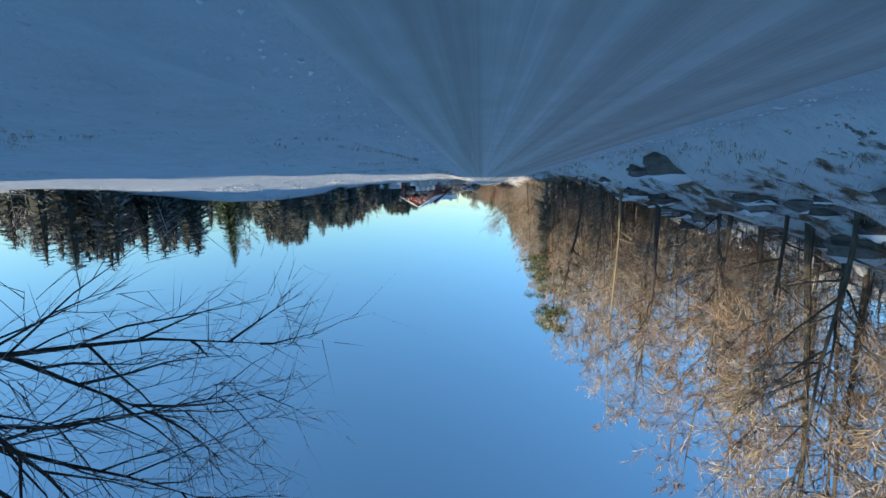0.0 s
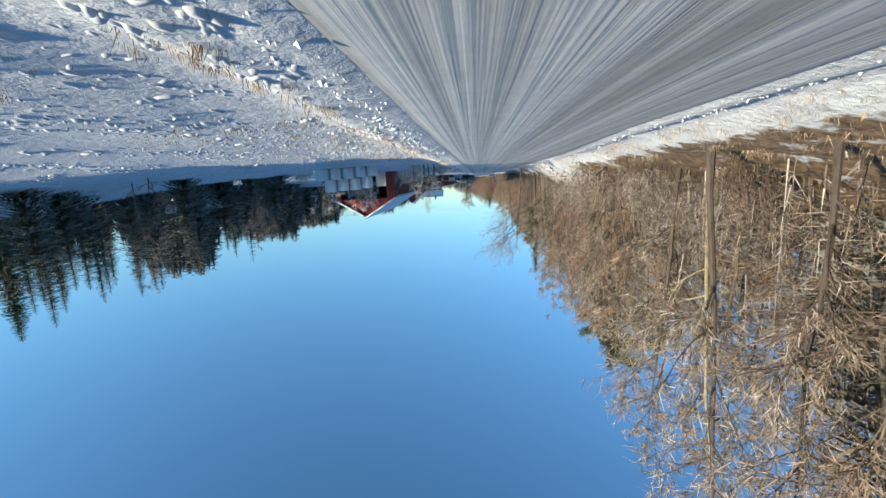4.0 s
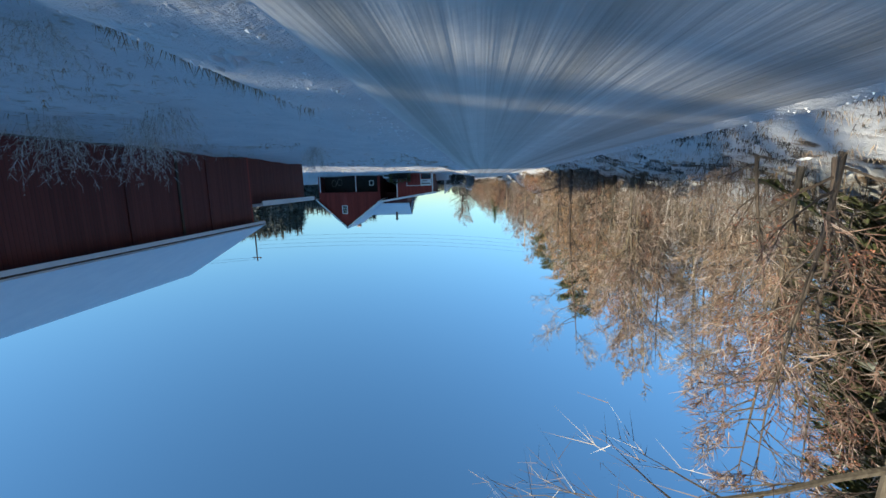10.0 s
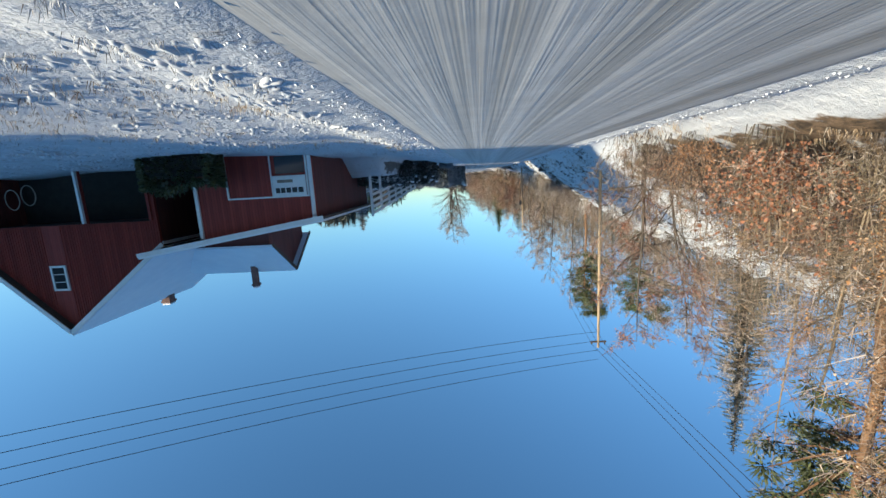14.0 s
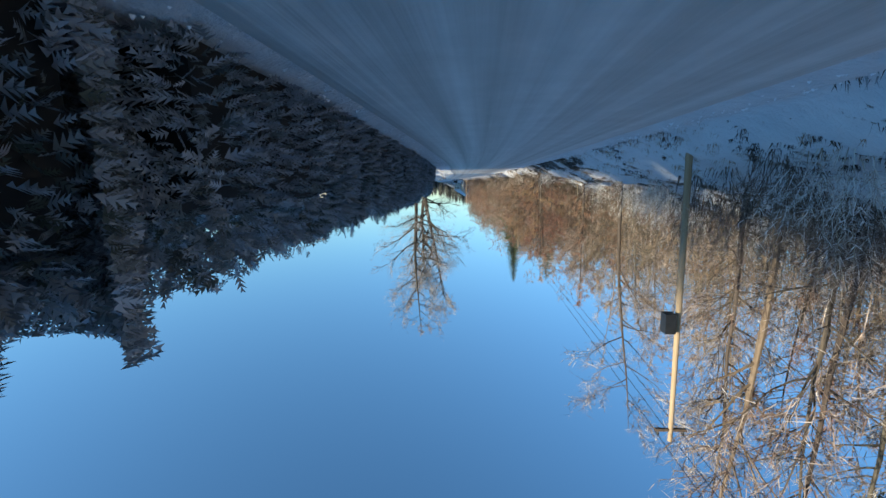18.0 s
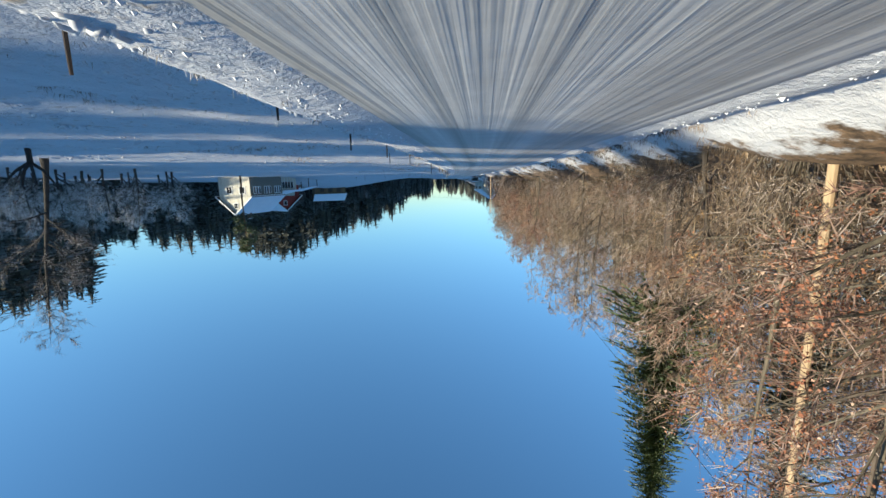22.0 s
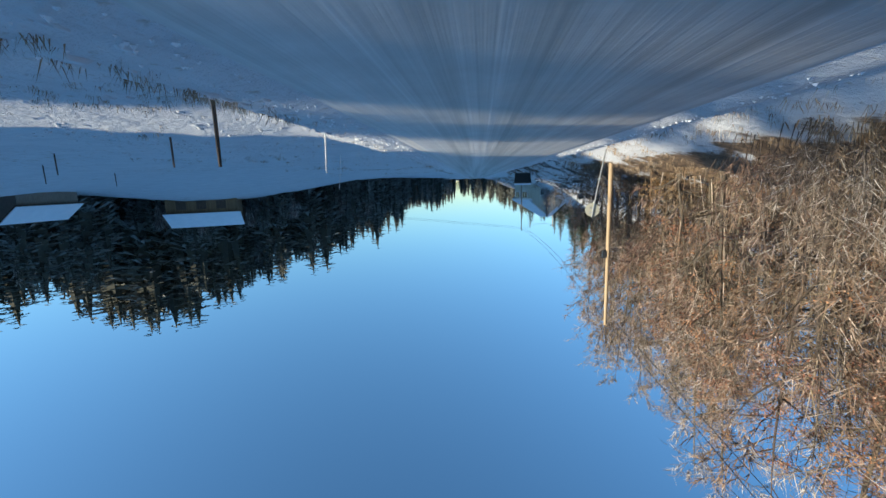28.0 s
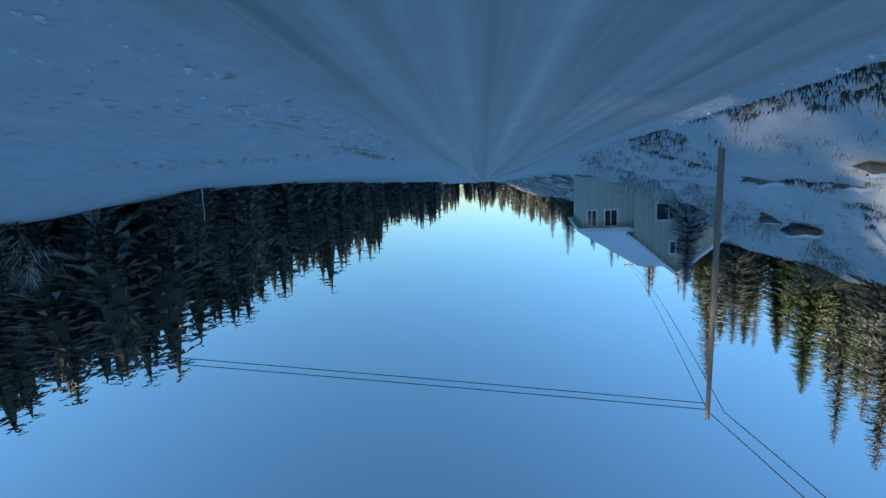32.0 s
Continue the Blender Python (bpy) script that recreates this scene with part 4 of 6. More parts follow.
def thicket(name, label, stretches, mats, seed):
    """Young stems and underwood between the trees, far too many to count."""
    rng = random.Random(seed)
    q = Mesh()
    for y0, y1, n, d0, d1, h0, h1 in stretches:
        for k in range(n):
            y = rng.uniform(y0, y1)
            x = left(y, rng.uniform(d0, d1))
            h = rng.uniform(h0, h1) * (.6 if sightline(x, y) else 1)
            mi = rng.randrange(len(mats))
            p = Vector((x, y, gz(x, y) - .1))
            d = Vector((rng.uniform(-.12, .12), rng.uniform(-.12, .12), 1)).normalized()
            pts = [p]
            for i in range(4):
                d = rot_about(d, rng.uniform(0, .12), rng)
                pts.append(pts[-1] + d * h / 4)
                ribbon(q, pts[-2], pts[-1], 0.026 - .005 * i, rng, mi)
            for i in range(26):
                f = rng.uniform(.4, 3.99)
                b = pts[int(f)].lerp(pts[int(f) + 1], f % 1)
                v = Vector((rng.gauss(0, .7), rng.gauss(0, .7), rng.uniform(-.3, .9))).normalized()
                spike(q, b, b + v * rng.uniform(.4, 1.3), .014, rng, mi)
    tagged(new(name, q.data(name, [M[m] for m in mats])), label, "undergrowth", kind="stuff")


thicket("undergrowth", "dense bare saplings and twigs under the roadside wood", [(6, 34, 700, 8, 24, 4, 9), (34, 98, 2600, 5, 26, 3, 10), (98, 120, 450, 13, 28, 3, 8), (86, 112, 300, 2.5, 10, 2, 5), (120, 166, 1900, 5, 26, 3, 10)], ["twig", "twiggrey", "bark"], 15)
thicket("undergrowth", "dense brown saplings and twigs under the roadside wood", [(166, 200, 1400, 3.5, 22, 3, 8), (204, 242, 700, 11, 28, 3, 7), (242, 300, 2300, 7, 26, 3, 9), (300, 345, 1900, 5, 26, 4, 10), (345, 398, 2300, 5, 24, 4, 11)], ["twig", "twigred", "bark"], 16)


def forest(name, label, blocks, seed, bare=0.15, sun_gaps=(), slant=0.0775):
    """A far wood as one mesh: spruces with drooping branches, some bare crowns between; gaps are cut to let strips of
    low sun through.
    """
    rng = random.Random(seed)
    q = Mesh()
    for x0, x1, y0, y1, n, h0, h1 in blocks:
        for k in range(n):
            x, y = rng.uniform(x0, x1), rng.uniform(y0, y1)
            if any(a < y + 0.726 * x < b for a, b in sun_gaps):
                continue
            h = h0 + (h1 - h0) * rng.random() ** 1.3
            y += slant * x
            g = gz(x, y)
            if rng.random() < bare:
                q.tube([(x, y, g - 1), (x, y, g + h * 0.75)], [0.09, 0.02], 4, 2)
                for m in range(170):
                    t = rng.random() ** 0.8
                    a = rng.uniform(0, 6.28)
                    p = Vector((x, y, g + h * (0.12 + 0.6 * t)))
                    o = rng.uniform(0, 1.7) * (1.15 - t)
                    p += Vector((math.cos(a) * o, math.sin(a) * o, o * .8))
                    e = p + Vector((math.cos(a) * .5 + rng.uniform(-.4, .4), math.sin(a) * .5 + rng.uniform(-.4, .4), 1.0)) * rng.uniform(0.5, 1.4)
                    spike(q, p, e, 0.035, rng, 1)
                continue
            r = h * rng.uniform(0.20, 0.29)
            # wide dark core standing for the shade inside the crown
            q.tube([(x, y, g - 1), (x, y, g + h * .45), (x, y, g + h * .96)], [r * .42, r * .3, 0.03], 5, 2)
            cnt = 112 if y < 480 else 50
            for m in range(cnt):
                t = 0.03 + 0.96 * (m + rng.random()) / cnt
                t = 1 - (1 - t) ** .85
                ln = r * (1 - t) ** 0.62 * rng.uniform(0.55, 1.15) + 0.34
                a = rng.uniform(0, 6.28)
                needle_branch(q, Vector((x, y, g + h * t)), Vector((math.cos(a), math.sin(a), 0)), ln, rng.uniform(.15, .65) * (1.1 - .8 * t), 0.27 * ln + 0.17, rng, 2)
    tagged(new(name, q.data(name, [M["farspruce"], M["twiggrey"], M["farcore"]])), label, "forest", kind="stuff")


# taller blocks near x 70, mostly out of view, are added for shade
forest("forest", "dark frosted spruce wood beyond the snowy field, partly unseen and added for shade", [(68, 84, 147, 159, 60, 21, 24), (62, 84, 158, 178, 36, 15, 19), (84, 112, 150, 165, 30, 13, 17), (62, 80, 184, 199, 44, 18, 21), (62, 80, 199, 218, 40, 14, 17), (90, 140, 240, 262, 40, 11, 14), (110, 170, 60, 120, 60, 9, 12)], 3, sun_gaps=[(223, 229)])
# second block mostly lies outside the view, added to dapple the road with shade
forest("forest", "mixed wood far out on the field, partly unseen and added for shade", [(56, 80, 54, 76, 70, 9.5, 12.5), (55, 67, 46, 58, 26, 10, 13)], 8, bare=.45, sun_gaps=[(84, 91.3), (96.4, 98.4)])
# unseen wood, added to cast the shade over the first stretch
forest("forest", "tall spruce wood out of view behind the start, added to shade the road", [(30, 60, -60, 0, 70, 14, 18), (50, 110, -90, 8, 170, 18.5, 23)], 4, sun_gaps=[(56, 94)])
# several blocks stand out of view, added only to shade road and bank
forest("forest", "spruce wood at the edge of the field, partly unseen and added for shade", [(64, 84, 246, 258, 20, 15.5, 18), (66, 80, 258, 268, 64, 15.5, 18), (66, 88, 312, 334, 90, 12.4, 14.6), (108, 130, 318, 338, 90, 22, 25), (84, 106, 342, 372, 70, 13, 16), (80, 120, 372, 400, 90, 15, 19), (84, 120, 400, 428, 60, 20, 25), (100, 126, 262, 292, 70, 22, 25.5), (54, 66, 318, 345, 22, 6, 10)], 5, bare=.25, sun_gaps=[(310, 315), (355, 361), (380.5, 389)])
# added out of view; heights and gaps set the shade on the bank
forest("forest", "tall spruce wood far beyond the field, unseen and added to shade the road", [(108, 128, 306, 324, 50, 27, 30), (108, 130, 336, 378, 130, 29, 34)], 9, sun_gaps=[(416, 430)])
forest("forest", "tall dark spruce wood along the shaded field", [(74, 96, 430, 452, 70, 27, 31.5), (60, 76, 434, 456, 56, 20.5, 26), (46, 60, 440, 464, 46, 14, 20), (37, 47, 447, 478, 30, 8, 12), (50, 82, 465, 520, 80, 17, 23), (39, 60, 490, 560, 70, 9, 14), (60, 100, 520, 690, 120, 14, 20), (62, 80, 402, 418, 22, 8, 14), (58, 78, 426, 436, 44, 5, 10), (46, 60, 433, 442, 34, 4, 8), (36, 47, 442, 450, 24, 3, 6), (78, 98, 422, 432, 40, 6, 12), (80, 108, 362, 374, 44, 5, 10), (60, 80, 384, 396, 16, 4, 8), (40, 60, 470, 484, 40, 5, 10)], 6, slant=0)
forest("forest", "low spruce wood where the road runs out of sight", [(30, 240, 660, 700, 300, 11, 15), (-90, 40, 600, 650, 200, 12, 15)], 7, bare=.3, slant=0)


def tussocks(name, label, spots, m, seed, h=0.22, blade=1.0):
    """Grass and heather tips through the snow, far too many to count."""
    rng = random.Random(seed)
    q = Mesh()
    for x, y, s in spots:
        g = gz(x, y) - .03
        for k in range(rng.randint(7, 12)):
            a = rng.uniform(0, 6.28)
            e = Vector((math.cos(a) * rng.uniform(.1, .7), math.sin(a) * rng.uniform(.1, .7), 1)).normalized() * h * s * rng.uniform(.5, 1.2)
            p = Vector((x + rng.uniform(-.12, .12) * s, y + rng.uniform(-.12, .12) * s, g))
            spike(q, p, p + e, (0.004 + .003 * s) * blade, rng)
    tagged(new(name, q.data(name, M[m])), label, "grass", kind="stuff")


GR = random.Random(21)


def patchy(x, y, s, cut):
    return nz(x, y, s, 12.0) + 0.4 * nz(x, y, s * 3, 13.0) > cut


spots = []
while len(spots) < 13000:
    y = GR.uniform(0, 440)
    d = 1.4 + GR.random() ** 1.4 * 10
    x = left(y, d)
    if patchy(x, y, 0.25, -0.2):
        spots.append((x, y, GR.uniform(.6, 1.6)))
tussocks("dry_grass", "brown frosted grass and heather tips on the bank", spots, "grass", 31, .21)
spots = []
while len(spots) < 5000:
    y = GR.uniform(0, 430)
    d = 1.0 + GR.random() ** 1.5 * 16
    x = right(y, d)
    if patchy(x, y, 0.12, 0.22) and not (195 < y < 268):
        spots.append((x, y, GR.uniform(.4, 1.1)))
tussocks("dry_grass", "pale frosted grass tips through the snowy verge", spots, "grass", 32)


def clods(name, label, n, seed):
    """Lumps of ploughed snow along both edges of the road."""
    rng = random.Random(seed)
    q = Mesh()
    for k in range(n):
        y = rng.uniform(0, 425)
        side = rng.random() < .5
        d = abs(rng.gauss(.35, .45))
        x = right(y, d) if side else left(y, d)
        s = rng.uniform(.015, .05) * (1.6 if rng.random() < .06 else 1)
        c = Vector((x, y, gz(x, y) + s * .2))
        v = [tuple(c + Vector((rng.uniform(.6, 1) * sx, rng.uniform(.6, 1) * sy, rng.uniform(.5, .9) * sz)) * s) for sx, sy, sz in ((1, 0, 0), (0, 1, 0), (-1, 0, 0), (0, -1, 0), (0, 0, 1))]
        q.add(v, [(0, 1, 4), (1, 2, 4), (2, 3, 4), (3, 0, 4)])
    tagged(new(name, q.data(name, M["roof_snow"])), label, "snow", kind="stuff")


clods("snow_clods", "lumps of ploughed snow along the road edges", 9000, 41)


def boulder(x, y, r, seed):
    """A weathered rock set in the bank, with snow lying on it."""
    rng = random.Random(seed)
    ob = thing("boulder", "dark weathered rock in the bank with snow on top", "rock", "rocks on the bank", loc=(x, y, gz(x, y) - .2 * r))
    sx, sy, sz = r * rng.uniform(.9, 1.6), r * rng.uniform(.9, 1.7), r * rng.uniform(.5, .85)
    n, rows = 11, 8
    body, cap = Mesh(), Mesh()
    v = []
    for j in range(rows + 1):
        a = math.pi * (j / rows * .9)
        for k in range(n):
            b = 2 * math.pi * k / n
            d = Vector((math.cos(b) * math.sin(a), math.sin(b) * math.sin(a), math.cos(a)))
            f = 1 + .5 * noise.noise(d * 1.9 + Vector((seed, 0, 0))) + .3 * noise.noise(d * 5 + Vector((0, seed, 0)))
            v.append((d.x * sx * f, d.y * sy * f, d.z * sz * f))
    body.add(v, [(j * n + k, (j + 1) * n + k, (j + 1) * n + (k + 1) % n, j * n + (k + 1) % n) for j in range(rows) for k in range(n)])
    part("rock_body", body.data("rock_body", M["stone"]), ob)
    m = rng.choice((2, 3))
    cap.add([(p[0] * 1.02, p[1] * 1.02, p[2] + .05 * r) for p in v[:(m + 1) * n]], [(j * n + k, (j + 1) * n + k, (j + 1) * n + (k + 1) % n, j * n + (k + 1) % n) for j in range(m) for k in range(n)])
    part("snow_cap", cap.data("snow_cap", M["roof_snow"], True), ob, "snow lying on the rock")


RR = random.Random(91)
for y0, y1, d0, d1, n, r0, r1 in [(6, 30, 2.4, 8.5, 34, .2, .7), (98, 120, 2.2, 8, 16, .15, .45), (204, 240, 2.5, 12, 34, .12, .38), (402, 436, 2.5, 11, 16, .2, .6), (128, 150, 2.2, 6, 8, .2, .5)]:
    for i in range(n):
        y = RR.uniform(y0, y1)
        boulder(left(y, RR.uniform(d0, d1)), y, RR.uniform(r0, r1), RR.randrange(1000))


def rough_snow(name, label, areas, seed):
    """Frozen lumps and trodden ridges of snow over the verges and fields."""
    rng = random.Random(seed)
    q = Mesh()
    for y0, y1, dm, n, r0, r1 in areas:
        k = 0
        while k < n:
            y = rng.uniform(y0, y1)
            d = .5 + rng.random() ** 1.5 * dm
            x = right(y, d)
            if not patchy(x, y, .22, -.1):
                continue
            k += 1
            r = rng.uniform(r0, r1) * (1 + .04 * d)
            a0, st = math.pi / 2 + rng.gauss(-.25, .5), rng.uniform(1, 3.2)
            c, g = Vector((math.cos(a0), math.sin(a0))), gz(x, y)
            ring, mid = [], []
            for i in range(6):
                b = i * math.pi / 3
                e = Vector((math.cos(b) * st, math.sin(b))) * r * rng.uniform(.75, 1.2)
                ex, ey = e.x * c.x - e.y * c.y, e.x * c.y + e.y * c.x
                ring.append((x + ex, y + ey, g - .04))
                mid.append((x + ex * .55, y + ey * .55, g + r * rng.uniform(.2, .42)))
            q.add(ring + mid, [(i, (i + 1) % 6, 6 + (i + 1) % 6, 6 + i) for i in range(6)] + [(6, 7, 8, 9, 10, 11)])
    tagged(new(name, q.data(name, M["lump_snow"], True)), label, "snow", kind="stuff")


rough_snow("rough_snow", "uneven frozen snow lumps over the verge and field", [(0, 60, 10, 1300, .03, .07), (58, 102, 42, 5600, .03, .085), (102, 164, 7, 1200, .03, .07), (164, 198, 30, 4200, .03, .08), (264, 345, 26, 5600, .025, .065), (345, 430, 14, 2400, .025, .07)], 51)


spots = []
while len(spots) < 9000:
    y0, y1, dm = GR.choice(((75, 100, 12), (164, 200, 14), (266, 312, 26), (312, 400, 9)))
    y = GR.uniform(y0, y1)
    x = right(y, .8 + GR.random() ** 1.4 * dm)
    if patchy(x, y, 0.3, -0.15):
        spots.append((x, y, GR.uniform(.3, .75)))
tussocks("frosted_grass", "short tufts of grass white with frost in the field", spots, "twigfrost", 33, .2)

spots = []
while len(spots) < 8000:
    y0, y1 = GR.choice(((126, 168), (204, 262), (258, 290), (258, 290), (300, 345), (395, 430)))
    y = GR.uniform(y0, y1)
    x = left(y, 1.2 + GR.random() ** 1.3 * 9)
    if patchy(x, y, 0.45, 0.12):
        spots.append((x, y, GR.uniform(.5, 1.5)))
tussocks("heather", "dark heather tufts poking through the snow on the bank", spots, "heather", 34, .17, 2.4)


# ---------------------------------------------------------------- buildings
def window(parent, x, y, z, w, h, facing, bars=(1, 2)):
    """A framed window set on a wall; facing: 'x-', 'y-', 'x+'."""
    win = new("window")
    win.parent = parent
    win.location = (x, y, z)
    win.rotation_euler = (0, 0, {"y-": 0, "x-": -math.pi / 2, "x+": math.pi / 2}[facing])
    q = Mesh()
    for a in (-w / 2, w / 2):
        q.box(a - 0.06, -0.05, -h / 2 - 0.06, a + 0.06, 0.03, h / 2 + 0.06)
    for b in (-h / 2, h / 2):
        q.box(-w / 2 + 0.06, -0.045, b - 0.06, w / 2 - 0.06, 0.03, b + 0.06)
    part("frame", q.data("frame", M["white"]), win, "white window frame")
    for k in range(1, bars[0] + 1):
        boxpart("mullion", M["white"], win, -w / 2 + k * w / (bars[0] + 1) - 0.03, -0.04, -h / 2 + .06, -w / 2 + k * w / (bars[0] + 1) + 0.03, 0.02, h / 2 - .06)
    for k in range(1, bars[1] + 1):
        zz = -h / 2 + k * h / (bars[1] + 1)
        boxpart("glazing_bar", M["white"], win, -w / 2 + .06, -0.035, zz - 0.02, w / 2 - .06, 0.015, zz + 0.02)
    boxpart("pane", M["glass"], win, -w / 2 + .05, -0.02, -h / 2 + .05, w / 2 - .05, -0.004, h / 2 - .05)
    return win


def slab(q, pts, t, mi=0):
    """A roof plane of thickness t under four corners."""
    p = [Vector(a) for a in pts]
    n = (p[1] - p[0]).cross(p[3] - p[0]).normalized()
    if n.z < 0:
        n = -n
    v = [tuple(a) for a in p] + [tuple(a - n * t) for a in p]
    q.add(v, [(0, 1, 2, 3), (7, 6, 5, 4), (0, 4, 5, 1), (1, 5, 6, 2), (2, 6, 7, 3), (3, 7, 4, 0)], mi)


def gable_wall(ob, x0, x1, ya, yb, base, eave, ridge, m, openings=(), xm=None):
    """A gable wall between ya and yb; openings (x0, x1, z0, z1) go through it."""
    xm = (x0 + x1) / 2 if xm is None else xm
    top = max([eave * 0 + base] + [o[3] for o in openings])
    q = Mesh()
    if openings:
        xs = x0
        for a, b, c, d in sorted(openings):
            if a > xs:
                q.box(xs, ya, base, a, yb, top)
            if c > base:
                q.box(a, ya, base, b, yb, c)
            if d < top:
                q.box(a, ya, d, b, yb, top)
            xs = b
        if xs < x1:
            q.box(xs, ya, base, x1, yb, top)
    v = []
    for yy in (ya, yb):
        v += [(x0, yy, top), (x1, yy, top), (x1, yy, eave), (xm, yy, ridge), (x0, yy, eave)]
    q.add(v, [(0, 1, 2, 3, 4), (9, 8, 7, 6, 5), (0, 5, 6, 1), (1, 6, 7, 2), (2, 7, 8, 3), (3, 8, 9, 4), (4, 9, 5, 0)])
    part("gable_wall", q.data("gable_wall", m), ob)


def gable_house(ob, x0, x1, y0, y1, base, eave, ridge, wall_x, wall_y, over=0.5, trim=True, snow=0.12, front=(), xm=None):
    """Walls with gables on the y faces, snow-laden roof and barge boards, as parts of ob."""
    xm = (x0 + x1) / 2 if xm is None else xm
    t = 0.16
    gable_wall(ob, x0, x1, y0, y0 + t, base, eave, ridge, wall_x, front, xm)
    gable_wall(ob, x0, x1, y1 - t, y1, base, eave, ridge, wall_x, (), xm)
    for xa, xb in ((x0, x0 + t), (x1 - t, x1)):
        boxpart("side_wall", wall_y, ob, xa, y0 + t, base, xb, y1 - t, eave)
    for sg, xe in ((-1, x0), (1, x1)):
        sl = (ridge - eave) / abs(xm - xe)
        e = xe + sg * over
        ez = eave - sl * over
        q = Mesh()
        slab(q, [(xm, y0 - over, ridge + .1), (xm, y1 + over, ridge + .1), (e, y1 + over, ez + .1), (e, y0 - over, ez + .1)], 0.1)
        part("roof_deck", q.data("roof_deck", M["darkwood"]), ob, "dark roof boarding")
        q = Mesh()
        slab(q, [(xm, y0 - over + .05, ridge + .1 + snow * 1.2), (xm, y1 + over - .05, ridge + .1 + snow * 1.2), (e - sg * .05, y1 + over - .05, ez + .1 + snow), (e - sg * .05, y0 - over + .05, ez + .1 + snow)], snow)
        part("roof_snow", q.data("roof_snow", M["roof_snow"]), ob, "snow lying on the roof")
        if trim:
            for yy in (y0 - over - .03, y1 + over + .03):
                q = Mesh()
                q.beam((xm, yy, ridge + .04), (e, yy, ez + .04), 0.05, 0.24)
                part("barge_board", q.data("barge_board", M["white"]), ob, "white barge board")
            boxpart("eaves_board", M["white"], ob, min(e, e + sg * .05), y0 - over, ez - .12, max(e, e + sg * .05), y1 + over, ez + .06, "white eaves board")


def chimney(ob, x, y, z0, z1, w=0.6):
    q = Mesh()
    q.box(x - w / 2, y - w / 2, z0, x + w / 2, y + w / 2, z1)
    q.box(x - w / 2 - .06, y - w / 2 - .06, z1 - .2, x + w / 2 + .06, y + w / 2 + .06, z1 - .06)
    part("chimney", q.data("chimney", M["brick"]), ob)
    boxpart("chimney_snow", M["roof_snow"], ob, x - w / 2, y - w / 2, z1 + .004, x + w / 2, y + w / 2, z1 + .1, "cap of snow")


# ---- red barn beside the road
barn = thing("barn", "long red timber barn with a snowy roof and open gable end", "barn")
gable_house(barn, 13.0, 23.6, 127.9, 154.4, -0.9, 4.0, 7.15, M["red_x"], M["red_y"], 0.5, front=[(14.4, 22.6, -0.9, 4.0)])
# the bay's depth of shade is painted on this wall
boxpart("back_wall", M["dark"], barn, 13.2, 136.0, -0.9, 23.4, 136.15, 4.2, "back wall of the open bay, near-black for its shade")
boxpart("bay_floor", M["darkwood"], barn, 13.2, 128.1, -0.95, 23.4, 136.0, -0.8)
boxpart("loft_floor", M["darkwood"], barn, 13.2, 128.1, 4.2, 23.4, 136.0, 4.32)
for xx in (16.8, 19.8):
    boxpart("bay_post", M["darkwood"], barn, xx - .11, 127.95, -0.9, xx + .11, 128.17, 4.25)
boxpart("bay_panel", M["wood"], barn, 18.2, 130.6, 2.3, 22.2, 130.7, 3.4, "pale boarded panel inside the bay")
boxpart("bay_panel", M["white"], barn, 15.1, 131.5, -0.8, 17.0, 131.62, 1.9, "pale door leaf inside the bay")
for xx, zz in ((15.4, 3.9), (16.6, 3.75), (17.9, 3.9), (19.4, 3.7)):
    boxpart("purlin", M["wood"], barn, xx - .5, 129.4, zz - .04, xx + .5, 129.5, zz + .04)
boxpart("sill", M["stone"], barn, 12.9, 128.2, -1.3, 13.0, 153.7, -0.55, "stone footing")
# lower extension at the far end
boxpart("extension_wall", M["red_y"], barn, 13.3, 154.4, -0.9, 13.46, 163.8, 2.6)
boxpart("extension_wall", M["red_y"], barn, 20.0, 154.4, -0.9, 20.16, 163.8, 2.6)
boxpart("extension_end", M["red_x"], barn, 13.46, 163.64, -0.9, 20.0, 163.8, 2.6)
q = Mesh()
slab(q, [(12.6, 154.4 + .55, 2.6), (20.5, 154.4 + .55, 3.3), (20.5, 164.2, 3.3), (12.6, 164.2, 2.6)], 0.2)
part("extension_roof", q.data("extension_roof", M["roof_snow"]), barn, "snow lying on the low extension")
boxpart("eaves_board", M["white"], barn, 12.54, 154.4 + .55, 2.25, 12.596, 164.2, 2.6, "white eaves board")
boxpart("door_seam", M["darkwood"], barn, 12.94, 147.6, -0.7, 12.996, 147.75, 3.6, "dark joint between the boards")
q = Mesh()
q.box(12.92, 129.2, 2.9, 12.99, 130.4, 3.9)
part("hatch", q.data("hatch", M["wood"]), barn, "pale hatch under the eaves")
for k, yy in enumerate((133.5, 139.0, 144.5, 150.0)):
    boxpart("wall_post", M["red_y"], barn, 12.95, yy - .06, -0.5, 12.997, yy + .06, 3.95)

# ---- red dwelling house with a lean-to
house = thing("red_house", "red timber house with white trim, veranda and snowy roof", "house")
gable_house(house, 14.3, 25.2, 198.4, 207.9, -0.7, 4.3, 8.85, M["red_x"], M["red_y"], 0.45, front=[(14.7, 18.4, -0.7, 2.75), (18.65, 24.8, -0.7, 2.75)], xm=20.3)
# near-black sheet painted as the veranda's shade
boxpart("veranda_wall", M["dark"], house, 14.5, 201.0, -0.7, 25.0, 201.12, 2.75, "back wall of the veranda, near-black for its shade")
boxpart("veranda_ceiling", M["darkwood"], house, 14.5, 198.6, 2.77, 25.0, 201.0, 2.85)
for xx in (14.55, 18.5, 24.9):
    boxpart("veranda_post", M["red_x"] if xx < 15 else M["white"], house, xx - .07, 198.25, -0.7, xx + .07, 198.38, 2.7, "square veranda post")
